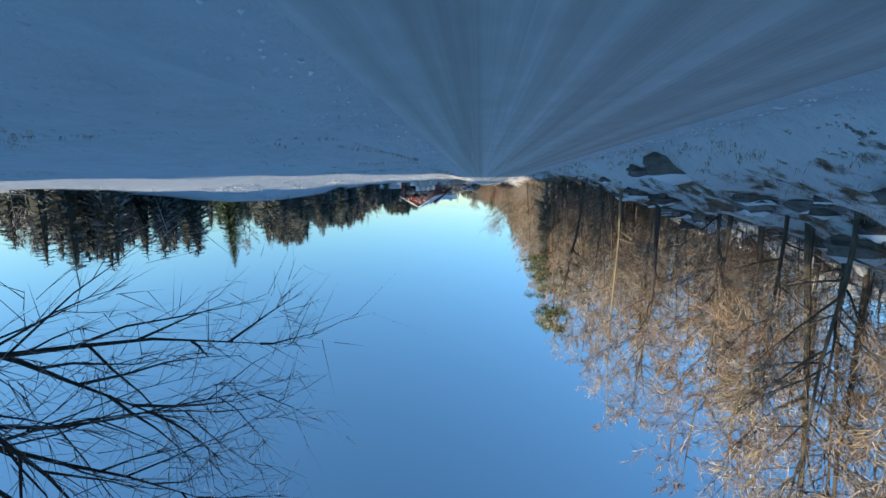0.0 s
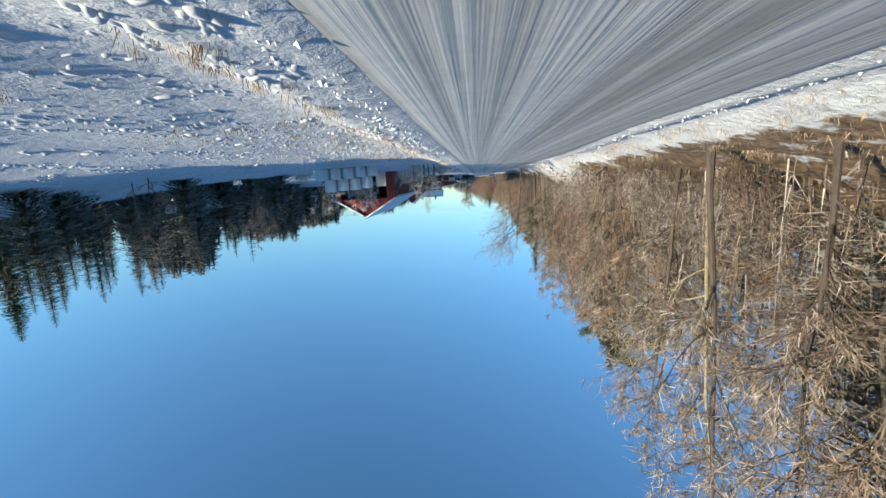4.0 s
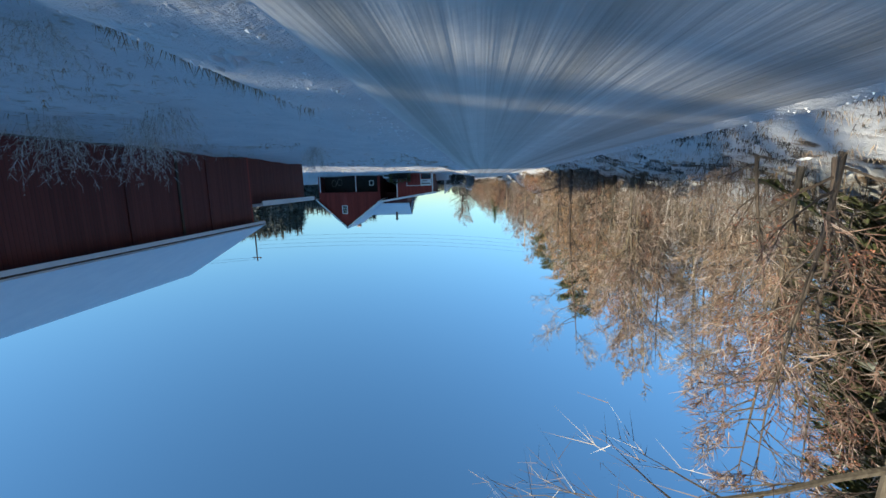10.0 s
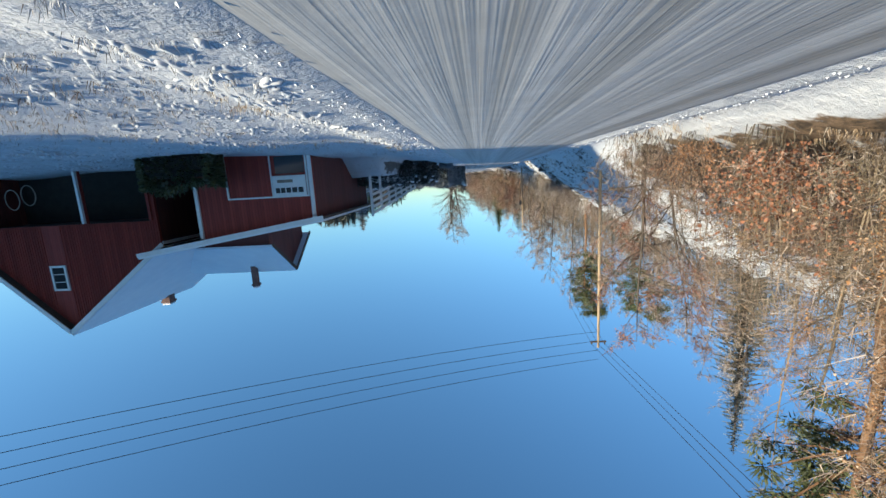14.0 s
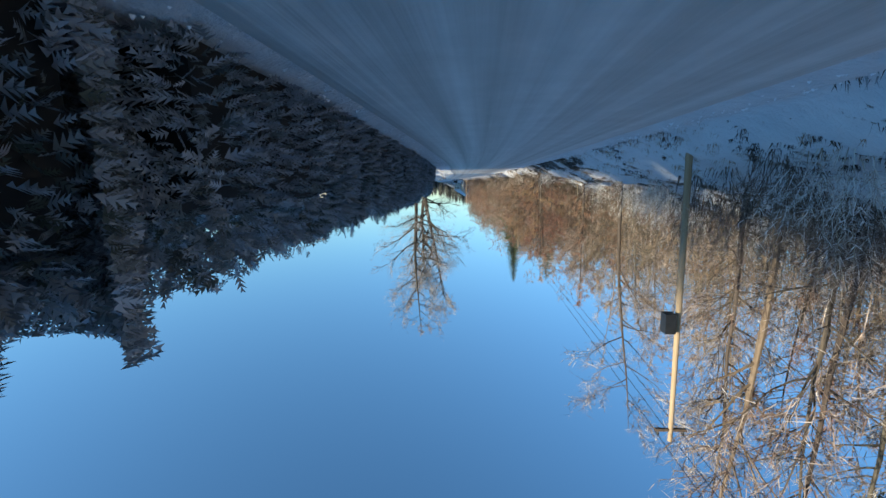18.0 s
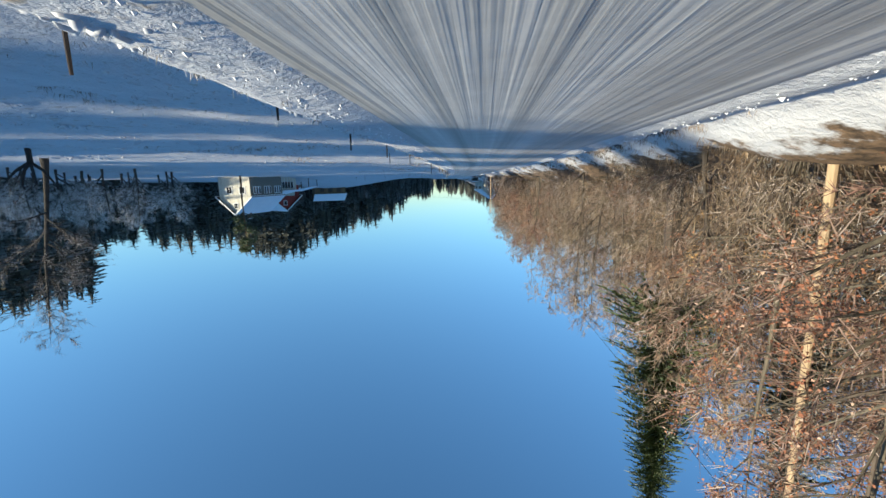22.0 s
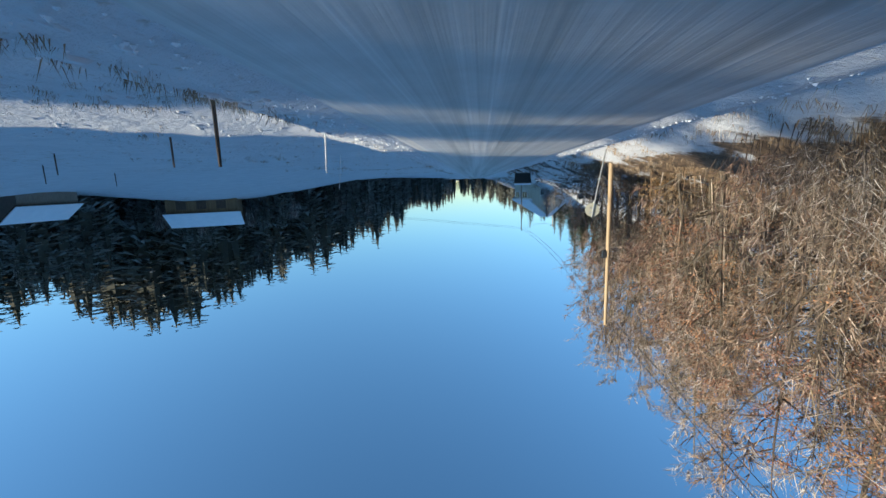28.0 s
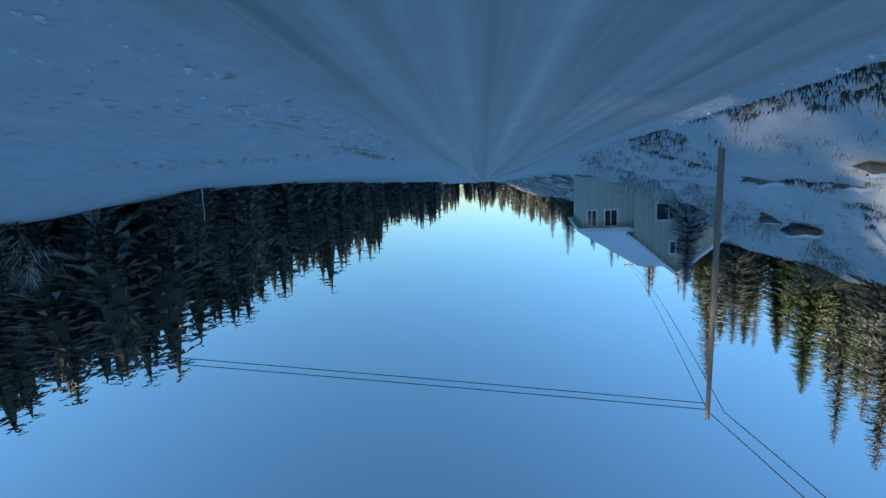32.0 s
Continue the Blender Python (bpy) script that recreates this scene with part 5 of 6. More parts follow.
window(house, 20.7, 198.36, 5.75, 0.85, 1.35, "y-", (0, 2))
window(house, 16.4, 200.98, 1.2, 0.7, 0.8, "y-", (0, 0))
chimney(house, 20.3, 205.5, 7.8, 9.5, 0.6)
for k in range(72):
    xx = 14.4 + k * 0.15
    if abs(xx - 20.7) < 0.55:
        continue
    zt = 8.85 - 4.55 * abs(xx - 20.3) / (6.0 if xx < 20.3 else 4.9) - 0.3
    boxpart("batten", M["red_x"], house, xx - .022, 198.362, 2.72, xx + .022, 198.396, max(2.8, zt))
# raised cross gable behind the lean-to
q = Mesh()
q.box(10.2, 202.4, 3.0, 14.6, 207.6, 5.2)
q.add([(10.2, 202.4, 5.2), (10.2, 207.6, 5.2), (10.2, 205.0, 7.1), (10.34, 202.4, 5.2), (10.34, 207.6, 5.2), (10.34, 205.0, 7.1)], [(0, 2, 1), (3, 4, 5)])
part("cross_wing", q.data("cross_wing", M["red_y"]), house)
for sg in (-1, 1):
    q = Mesh()
    slab(q, [(9.8, 205.0, 7.3), (17.5, 205.0, 7.3), (17.5, 205.0 + sg * 3.0, 5.05), (9.8, 205.0 + sg * 3.0, 5.05)], 0.16)
    part("wing_roof", q.data("wing_roof", M["roof_snow"]), house, "snow lying on the wing's roof")
    q = Mesh()
    q.beam((9.77, 205.0, 7.16), (9.77, 205.0 + sg * 3.05, 4.9), 0.05, 0.22)
    part("barge_board", q.data("barge_board", M["darkwood"]), house, "dark barge board")
chimney(house, 12.6, 204.4, 6.0, 8.2, 0.35)
# lean-to that falls towards the road
boxpart("leanto_wall", M["red_x"], house, 4.9, 197.4, -0.5, 11.1, 197.55, 2.95)
boxpart("leanto_wall", M["red_y"], house, 4.9, 197.55, -0.5, 5.05, 207.6, 2.95)
# near-black sheets painted as the carport's shade
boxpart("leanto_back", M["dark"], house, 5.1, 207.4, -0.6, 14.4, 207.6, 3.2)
boxpart("carport_wall", M["dark"], house, 11.0, 197.6, -0.6, 11.1, 207.4, 3.2, "inner wall of the carport, near-black for its shade")
q = Mesh()
q.add([(4.9, 197.4, 2.95), (11.1, 197.4, 2.95), (11.1, 197.4, 3.85), (4.9, 197.55, 2.95), (11.1, 197.55, 2.95), (11.1, 197.55, 3.85)], [(0, 1, 2), (5, 4, 3), (1, 4, 5, 2)])
part("leanto_gable", q.data("leanto_gable", M["red_x"]), house)
q = Mesh()
slab(q, [(14.5, 196.9, 4.5), (14.5, 208.0, 4.5), (4.4, 208.0, 2.98), (4.4, 196.9, 2.98)], 0.12)
part("leanto_roof", q.data("leanto_roof", M["darkwood"]), house)
q = Mesh()
slab(q, [(14.5, 196.95, 4.63), (14.5, 207.95, 4.63), (4.45, 207.95, 3.11), (4.45, 196.95, 3.11)], 0.12)
part("leanto_snow", q.data("leanto_snow", M["roof_snow"]), house, "snow lying on the lean-to")
q = Mesh()
q.beam((14.5, 196.87, 4.42), (4.4, 196.87, 2.9), 0.05, 0.22)
part("barge_board", q.data("barge_board", M["white"]), house, "white barge board")
for xx in (11.1, 5.0):
    boxpart("corner_board", M["white"], house, xx - .09, 197.3, -0.5, xx + .09, 197.396, 2.9 if xx < 6 else 3.75, "white corner board")
q = Mesh()
for a, b, c, d in ((5.15, -.4, 5.23, 1.75), (9.35, -.4, 9.43, 1.75), (5.15, 1.75, 9.43, 1.83), (7.0, -.4, 7.06, 1.75)):
    q.box(a, 197.33, b, c, 197.396, d)
part("door_frame", q.data("door_frame", M["white"]), house, "white frame round the garage door")
boxpart("window_pane", M["glass"], house, 5.3, 197.37, -0.2, 6.8, 197.396, 0.65)
sign = thing("house_sign", "white sign board with dark lettering on the red wall", "sign")
boxpart("board", M["white"], sign, 5.25, 197.28, 0.75, 6.95, 197.32, 1.75)
for k, (a, b) in enumerate(((5.4, 5.65), (5.72, 5.97), (6.04, 6.27), (6.33, 6.55), (6.6, 6.82))):
    boxpart("lettering_bar", M["black"], sign, a, 197.262, 1.35, b, 197.276, 1.6)
boxpart("lettering_bar", M["wood"], sign, 5.9, 197.262, 0.95, 6.7, 197.276, 1.1)
box1 = thing("white_cabinet", "white cabinet standing in the open carport", "cabinet")
boxpart("body", M["white"], box1, 12.2, 198.2, -0.35, 13.6, 199.0, 0.45)
boxpart("door_gap", M["dark"], box1, 12.35, 198.18, -0.1, 13.45, 198.196, 0.2)
for k, (rx, rz_) in enumerate(((21.3, 1.0), (22.3, 1.2))):
    ring = thing("hanging_hoop", "pale hoop hanging at the veranda", "hoop", "veranda hoops")
    q = Mesh()
    n = 24
    q.tube([(rx + .42 * math.cos(2 * math.pi * i / n), 198.2, rz_ + .55 * math.sin(2 * math.pi * i / n)) for i in range(n + 1)], [0.03] * (n + 1), 5)
    part("rim", q.data("rim", M["wood"]), ring)

# ---- the pale house beyond the field
wh = thing("white_house", "long pale house with a snowy roof and rows of windows", "house")
gable_house(wh, 42.3, 48.6, 358.0, 369.2, -0.5, 3.9, 6.8, M["cream"], M["cream"], 0.5)
for a in (0.9, 1.75, 2.6, 4.5, 5.35, 6.2, 8.1, 8.95, 9.8):
    window(wh, 42.27, 358.4 + a, 2.35, 0.6, 1.35, "x-", (0, 0))
for k in range(2):
    window(wh, 43.9 + k * 2.6, 357.97, 2.3, 1.1, 1.3, "y-", (1, 0))
window(wh, 45.4, 357.97, 5.2, 0.8, 1.0, "y-", (0, 1))
chimney(wh, 45.45, 362.0, 6.0, 7.8)
boxpart("annex_wall", M["cream"], wh, 42.9, 369.25, -0.5, 48.0, 376.5, 2.7, "pale annex with a glazed porch")
boxpart("porch_glazing", M["glass"], wh, 42.84, 370.2, 0.9, 42.896, 375.0, 2.2, "row of dark porch windows")
for k in range(5):
    boxpart("porch_post", M["white"], wh, 42.78, 370.1 + k * 1.2, -0.3, 42.836, 370.22 + k * 1.2, 2.5)
q = Mesh()
slab(q, [(41.9, 369.75, 2.75), (48.6, 369.75, 4.3), (48.6, 377.2, 4.3), (41.9, 377.2, 2.75)], 0.16)
part("annex_roof", q.data("annex_roof", M["roof_snow"]), wh, "snow lying on the annex")
q = Mesh()
slab(q, [(41.0, 379.0, 2.2), (45.5, 379.0, 3.2), (45.5, 384.0, 3.2), (41.0, 384.0, 2.2)], 0.14)
carport = thing("carport", "open carport with dark posts and a snowy roof", "carport")
part("roof", q.data("roof", M["roof_snow"]), carport, "snow lying on the carport")
for x, y in ((41.2, 379.3), (41.2, 383.7), (45.3, 379.3), (45.3, 383.7)):
    boxpart("post", M["darkwood"], carport, x - .07, y - .07, gz(x, y) - .3, x + .07, y + .07, 2.15 if x < 43 else 3.0)

# ---- pale house with a cross gable at the end
h3 = thing("pale_house", "pale grey house with cross gable on the slope", "house", loc=(0.9, -2.5, 0))
for nm, v in (("wall", (-4.0, 447.0, 1.0, 5.2, 457.0, 5.2)),):
    boxpart(nm, M["greyhouse"], h3, *v)
for sg in (-1, 1):
    q = Mesh()
    slab(q, [(-1.6, 452.0, 8.6), (0.4, 452.0, 8.6), (5.7, 452.0 + sg * 5.7, 4.9), (-4.6, 452.0 + sg * 5.7, 4.9)], 0.2)
    part("main_roof", q.data("main_roof", M["roof_snow"]), h3, "snow lying on the main roof")
for xr, xe in ((0.4, 5.7), (-1.6, -4.6)):
    q = Mesh()
    q.add([(xr, 452.0, 8.6), (xe, 446.3, 4.9), (xe, 457.7, 4.9), (xr, 452.0, 8.4), (xe, 446.3, 4.7), (xe, 457.7, 4.7)], [(0, 1, 2), (5, 4, 3), (0, 3, 4, 1), (1, 4, 5, 2), (2, 5, 3, 0)])
    part("hip_roof", q.data("hip_roof", M["roof_snow"]), h3, "snow lying on the hipped end")
boxpart("eaves_board", M["white"], h3, 2.2, 446.2, 4.62, 5.7, 446.28, 4.86, "white eaves board")
q = Mesh()
q.add([(-3.4, 446.3, 2.0), (2.0, 446.3, 2.0), (2.0, 446.3, 5.4), (-0.7, 446.3, 7.7), (-3.4, 446.3, 5.4), (-3.4, 450, 2.0), (2.0, 450, 2.0), (2.0, 450, 5.4), (-0.7, 450, 7.7), (-3.4, 450, 5.4)],
      [(0, 1, 2, 3, 4), (0, 5, 6, 1), (1, 6, 7, 2), (4, 9, 5, 0)])
part("gable_wall", q.data("gable_wall", M["greyhouse"]), h3)
for sg in (-1, 1):
    q = Mesh()
    slab(q, [(-0.7, 445.8, 8.0), (-0.7, 452.0, 8.0), (-0.7 + sg * 3.2, 452.0, 5.2), (-0.7 + sg * 3.2, 445.8, 5.2)], 0.18)
    part("gable_roof", q.data("gable_roof", M["roof_snow"]), h3, "snow lying on the gable roof")
for xx, zz, w in ((4.7, 4.0, 0.7), (3.4, 4.0, 0.9), (-0.2, 3.6, 1.6), (-2.4, 3.6, 1.0)):
    window(h3, xx, 446.97 if xx > 2 else 446.27, zz, w, 1.2, "y-", (1, 0))
window(h3, -0.7, 446.27, 6.1, 0.8, 0.9, "y-", (1, 0))

# ---- farm buildings under the forest
fh = thing("farm_house", "red farmhouse with pale shutters and a snowy roof", "house", loc=(52.0, 387.5, 0), rz=math.radians(-62))
gable_house(fh, -4.2, 4.2, 0.0, 10.5, 0.0, 4.8, 8.2, M["red_x"], M["red_y"], 0.6)
for a in (-2.9, 0.3):
    boxpart("barn_door", M["greyhouse"], fh, a, -.1, 1.7, a + 2.5, -.04, 4.4, "pale sliding door")
window(fh, 0.0, -.03, 6.2, 0.9, 1.1, "y-", (0, 0))
sh = thing("shed", "long brown timber shed with a snowy roof under the forest", "shed", loc=(56.4, 425.1, 2.5), rz=math.radians(57))
gable_house(sh, -4.0, 4.0, -5.0, 5.0, -1.5, 2.6, 4.8, M["brownboards"], M["brownboards"], 0.5, trim=False)
for k in range(3):
    boxpart("shed_door", M["darkwood"], sh, -4.03, -3.6 + k * 2.8, -0.2, -4.004, -2.2 + k * 2.8, 1.9, "dark plank door")
sh = thing("shed", "small grey shed with snow on its roof", "shed")
gable_house(sh, 56.0, 61.0, 399.0, 405.0, -0.2, 2.6, 4.2, M["wood"], M["wood"], 0.4, trim=False)
# house glimpsed in the wood on the left
lh = thing("hillside_house", "white house with a snowy roof among trees on the hill", "house", loc=(-24.3, 362.0, 0), rz=math.pi / 2)
gable_house(lh, -3.6, 3.6, 0.0, 8.6, 5.0, 14.9, 17.7, M["cream"], M["cream"], 0.5, trim=False)
for k in range(2):
    window(lh, -3.63, 2.4 + k * 3.6, 13.2, 1.0, 1.2, "x-", (0, 0))

# ---- wrapped bales and farm yard
def bale(x, y, z, r=0.72, h=1.35):
    ob = thing("silage_bale", "round bale in white plastic wrap", "bale", "bale stack", loc=(x, y, z), rz=PR.uniform(0, 6))
    q = Mesh()
    n = 20
    prof = [(r * 0.86, 0), (r, 0.1), (r * 1.02, h * .5), (r, h - .1), (r * 0.86, h), (0.05, h + .02)]
    v = [(a * math.cos(2 * math.pi * k / n) * (1 + .02 * math.sin(3 * k)), a * math.sin(2 * math.pi * k / n), b) for a, b in prof for k in range(n)]
    f = [(i * n + k, i * n + (k + 1) % n, (i + 1) * n + (k + 1) % n, (i + 1) * n + k) for i in range(len(prof) - 1) for k in range(n)]
    q.add(v, f)
    part("wrap", q.data("wrap", M["bale"], True), ob)
    return ob


for r in range(5):
    for c in range(2):
        x, y = 14.6 - r * 1.12 + c * .75, 97.8 + r * .62 + c * 1.15
        bale(x, y, gz(x, y) - .05, .6, 1.2)
for r in range(4):
    x, y = 14.05 - r * 1.12, 98.3 + r * .62
    bale(x, y, gz(x, y) + 1.16, .6, 1.2)
for r in range(7):
    for k in range(3 if r < 6 else 2):
        x, y = 36.2 + r * 1.3 - k * .4, 112.6 - r * .25
        bale(x, y, gz(x, y) - .05 + k * 1.2, .62, 1.2)

# ---- hedges
def hedge(name, label, pts, w, h, n, seed, m="hedge", z=None, lump=0.25, shoot=0.3, body="dark", snow=0, fill=0.85):
    """A hedge along points: a near-black body for the shade inside, frosted shoots all over it."""
    rng = random.Random(seed)
    ob = thing(name, label, "hedge")
    core, q = Mesh(), Mesh()
    segs = [(Vector(a), Vector(b)) for a, b in zip(pts, pts[1:])]
    tot = sum((b - a).length for a, b in segs)

    def grow(p, out):
        """One shoot: an axis with needles to both sides."""
        out = (out + Vector((rng.uniform(-.55, .55), rng.uniform(-.55, .55), rng.uniform(-.45, .35)))).normalized()
        ln = shoot * rng.uniform(.5, 1.3)
        sv = out.cross(Vector((rng.uniform(-1, 1), rng.uniform(-1, 1), rng.uniform(-1, 1)))).normalized()
        p = p - out * ln * .35
        v, f = [tuple(p)], []
        for i in range(1, 5):
            c = p + out * (ln * i / 4)
            k = len(v)
            nl = ln * (.42 - .07 * i) * rng.uniform(.7, 1.2)
            v += [tuple(c), tuple(c + sv * nl + out * nl * .6), tuple(c - sv * nl + out * nl * .6)]
            pi = 0 if i == 1 else k - 3
            f += [(pi, k, k + 1), (pi, k + 2, k)]
        q.add(v, f)

    for a, b in segs:
        d = (b - a).normalized()
        s = Vector((d.y, -d.x))
        k = max(2, int((b - a).length / 1.2))
        for i in range(k):
            c0, c1 = a.lerp(b, i / k), a.lerp(b, (i + 1) / k)
            g = (gz(c0.x, c0.y) if z is None else z) - .2
            hh = h * (fill - 0.05 + 0.10 * rng.random())
            v = []
            for c in (c0, c1):
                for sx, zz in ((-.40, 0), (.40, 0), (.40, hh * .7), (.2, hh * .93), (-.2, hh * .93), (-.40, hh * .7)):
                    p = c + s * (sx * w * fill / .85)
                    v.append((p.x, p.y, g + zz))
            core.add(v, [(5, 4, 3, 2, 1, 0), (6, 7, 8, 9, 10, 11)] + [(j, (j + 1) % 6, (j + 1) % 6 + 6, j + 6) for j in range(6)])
        for i in range(int(n * (b - a).length / tot)):
            c = a.lerp(b, rng.random())
            g = gz(c.x, c.y) if z is None else z
            bumpy = 1 + lump * noise.noise(Vector((c.x * .6, c.y * .6, seed))) + .1 * noise.noise(Vector((c.x * 2.2, c.y * 2.2, seed)))
            if rng.random() < 0.75:
                sd = rng.choice((-1, 1))
                zz = rng.random() ** 0.9 * h * bumpy
                wob = 1 + .16 * noise.noise(Vector((c.x * 1.1, c.y * 1.1, zz * 1.1)))
                p = Vector((c.x, c.y, g + zz)) + Vector((s.x, s.y, 0)) * (sd * w * .45 * wob * (1 - .3 * (zz / h) ** 3))
                out = Vector((s.x * sd, s.y * sd, -.1 + .9 * (zz / h) ** 3))
            else:
                p = Vector((c.x, c.y, g + h * bumpy * .93 + rng.random() ** 4 * .45 * h / 3)) + Vector((s.x, s.y, 0)) * rng.uniform(-.36, .36) * w
                out = Vector((rng.uniform(-.3, .3), rng.uniform(-.3, .3), 1))
            grow(p, out)
    # corners
    for j in pts[1:-1]:
        g = gz(j[0], j[1]) if z is None else z
        for i in range(int(n / tot * w * .9)):
            a = rng.uniform(0, 6.28)
            o = Vector((math.cos(a), math.sin(a), 0))
            grow(Vector((j[0], j[1], g + rng.random() * h)) + o * (.46 * w), o)
    # both ends
    for end, inner in ((pts[0], pts[1]), (pts[-1], pts[-2])):
        e, d = Vector(end), (Vector(end) - Vector(inner)).normalized()
        s = Vector((d.y, -d.x))
        g = gz(e.x, e.y) if z is None else z
        for i in range(int(n / tot * w * 1.1)):
            zz = rng.random() * h
            o = rng.uniform(-.5, .5)
            c = e + s * (o * w) + d * (.5 * w * .4 * (1 - (2 * o) ** 2) + .05)
            grow(Vector((c.x, c.y, g + zz)), Vector((d.x, d.y, .1)))
    if snow:
        for i in range(snow):
            a, b = segs[rng.randrange(len(segs))]
            c = a.lerp(b, rng.random())
            g = gz(c.x, c.y) if z is None else z
            o = Vector((c.x + rng.uniform(-.5, .5) * w, c.y + rng.uniform(-.3, .3), g + h * rng.uniform(.7, 1.06)))
            r1 = rng.uniform(.07, .22)
            n1 = 7
            ring = [(o.x + r1 * math.cos(k * 6.28 / n1) * rng.uniform(.7, 1.2), o.y + r1 * math.sin(k * 6.28 / n1) * rng.uniform(.7, 1.2), o.z + rng.uniform(-.04, .01)) for k in range(n1)]
            mid = [(o.x + (p[0] - o.x) * .6, o.y + (p[1] - o.y) * .6, o.z + r1 * .45) for p in ring]
            lumps = Mesh()
            lumps.add(ring + mid + [(o.x, o.y, o.z + r1 * .6)], [(k, (k + 1) % n1, n1 + (k + 1) % n1, n1 + k) for k in range(n1)] + [(n1 + k, n1 + (k + 1) % n1, 2 * n1) for k in range(n1)])
            part("snow_clump", lumps.data("snow_clump", M["roof_snow"], True), ob, "clump of snow caught on the hedge")
    # solid core blocks the light and is painted as inner shade
    part("inner_growth", core.data("inner_growth", M[body]), ob, "near-black core standing for the shade inside")
    part("foliage", q.data("foliage", M[m]), ob, "frosted needle shoots")
    return ob


hedge("hedge", "dark clipped evergreen hedge with clumps of snow", [(4.4, 205.5), (2.3, 211.0), (0.9, 217.0)], 1.5, 1.75, 9000, 5, z=-.15, shoot=.16, m="hedgedark", snow=46)
hedge("hedge", "tall frosted spruce hedge along the road", [(-1.1, 235.6), (-0.9, 248.0), (-0.2, 264.0)], 2.2, 2.1, 21000, 6, shoot=.2, lump=.15)
hedge("hedge", "tall frosted spruce hedge along the drive", [(3.4, 228.2), (0.7, 229.6), (-0.9, 235.0)], 2.0, 2.55, 8500, 7, shoot=.22)
hedge("hedge", "ragged bush beside the farm track", [(-.3, 218.6), (-.8, 219.6)], 0.8, 0.45, 700, 8, shoot=.2, fill=.4, lump=.6)
hedge("juniper", "spreading evergreen bush by the garage wall", [(9.0, 195.6), (11.4, 195.2)], 1.8, 1.5, 1500, 9, m="pine", lump=.6, shoot=.22)

# ---- white plank fence above the hedge
def fence(a, b, za, zb, n):
    ob = thing("plank_fence", "white painted plank fence with broad rails", "fence")
    a, b = Vector((*a, za)), Vector((*b, zb))
    for i in range(n + 1):
        p = a.lerp(b, i / n)
        boxpart("post", M["white"], ob, p.x - .07, p.y - .07, p.z - 1.0, p.x + .07, p.y + .07, p.z + 1.62)
    for i in range(n):
        p, r = a.lerp(b, i / n), a.lerp(b, (i + 1) / n)
        for k in range(4):
            q = Mesh()
            z = .25 + k * .38
            q.beam((p.x - .09, p.y, p.z + z), (r.x - .09, r.y, r.z + z), 0.035, 0.17)
            part("rail", q.data("rail", M["white"]), ob)


fence((3.3, 202.6), (2.9, 220.0), 1.85, .8, 7)

# ---- poles, wires, signs, stakes
POLES = {}


def utility_pole(key, x, y, top, label, m="polewood", box=False, arm=True, z=None, thick=1.0):
    ob = thing("utility_pole", label, "utility pole", "utility poles")
    g = gz(x, y) if z is None else z
    q = Mesh()
    q.tube([(x, y, g - .3), (x, y, (g + top) / 2), (x, y, top)], [0.115 * thick, 0.10 * thick, 0.08 * thick], 10, cap=True)
    part("post", q.data("post", M[m]), ob)
    if arm:
        boxpart("crossarm", M["darkwood"], ob, x - .55, y - .05, top - .5, x + .55, y + .05, top - .4)
        for k in (-.45, 0, .45):
            q = Mesh()
            q.tube([(x + k, y, top - .4), (x + k, y, top - .3), (x + k, y, top - .22)], [.035, .05, .025], 8, cap=True)
            part("insulator", q.data("insulator", M["black"]), ob, "dark insulator")
    if box:
        b = box
        boxpart("transformer", M["black"], ob, x + .14 * b, y - .2 * b, top * .55, x + (.14 + .36) * b, y + .2 * b, top * .55 + .7 * b, "black box on the pole")
        boxpart("bracket", M["darkwood"], ob, x + .06, y - .04, top * .55 + .3 * b, x + .145 * b + .02, y + .04, top * .55 + .4 * b)
    POLES[key] = Vector((x, y, top))
    return ob


utility_pole("b", 26.6, 178.7, 11.0, "dark wooden pole carrying wires behind the barn", m="darkwood")
utility_pole("a", -15.5, 118.0, 10.8, "dark wooden utility pole among the trees", m="darkwood", arm=False)
utility_pole("c", -11.6, 205.5, 14.0, "wooden utility pole on the rocky bank")
utility_pole("d", -11.4, 246.4, 10.9, "wooden utility pole with a black box halfway up", box=1.0)
utility_pole("e", -11.3, 298.9, 12.1, "pale wooden utility pole in the wood", arm=False)
utility_pole("g", -1.1, 389.3, 9.2, "wooden utility pole with a black box beside the road sign", box=.55, arm=False)
utility_pole("h", 4.4, 426.0, 8.5, "slim grey wooden utility pole on the bank", m="wood", arm=False, thick=.75)
utility_pole("i", -2.0, 470.0, 13.0, "far wooden utility pole on the slope")


def wire(a, b, sag, r=0.014, label="black overhead wire sagging between poles"):
    a, b = Vector(a), Vector(b)
    q = Mesh()
    n = 18
    q.tube([a.lerp(b, i / n) - Vector((0, 0, sag * 4 * (i / n) * (1 - i / n))) for i in range(n + 1)], [r] * (n + 1), 4)
    tagged(new("wire", q.data("wire", M["wire"])), label, "wire", "overhead wires")


chain = ["a", "c", "d", "e", "g", "h", "i"]
for p, r in zip(chain, chain[1:]):
    n = 3 if p in "acd" else 2
    for k in range(n):
        off = Vector((-.45 + .45 * k, 0, -.25))
        wire(POLES[p] + off, POLES[r] + off, 0.7)
for k in range(4):
    off = Vector((0, 0, -.2 - .28 * k))
    wire(POLES["b"] + Vector((0, 0, -1.6 - .5 * k)), POLES["c"] + Vector((0, 0, .9 - .7 * k)), 0.9)
    if k < 2:
        wire(POLES["b"] + off, Vector((60, 120, 9)) + off, 1.0)
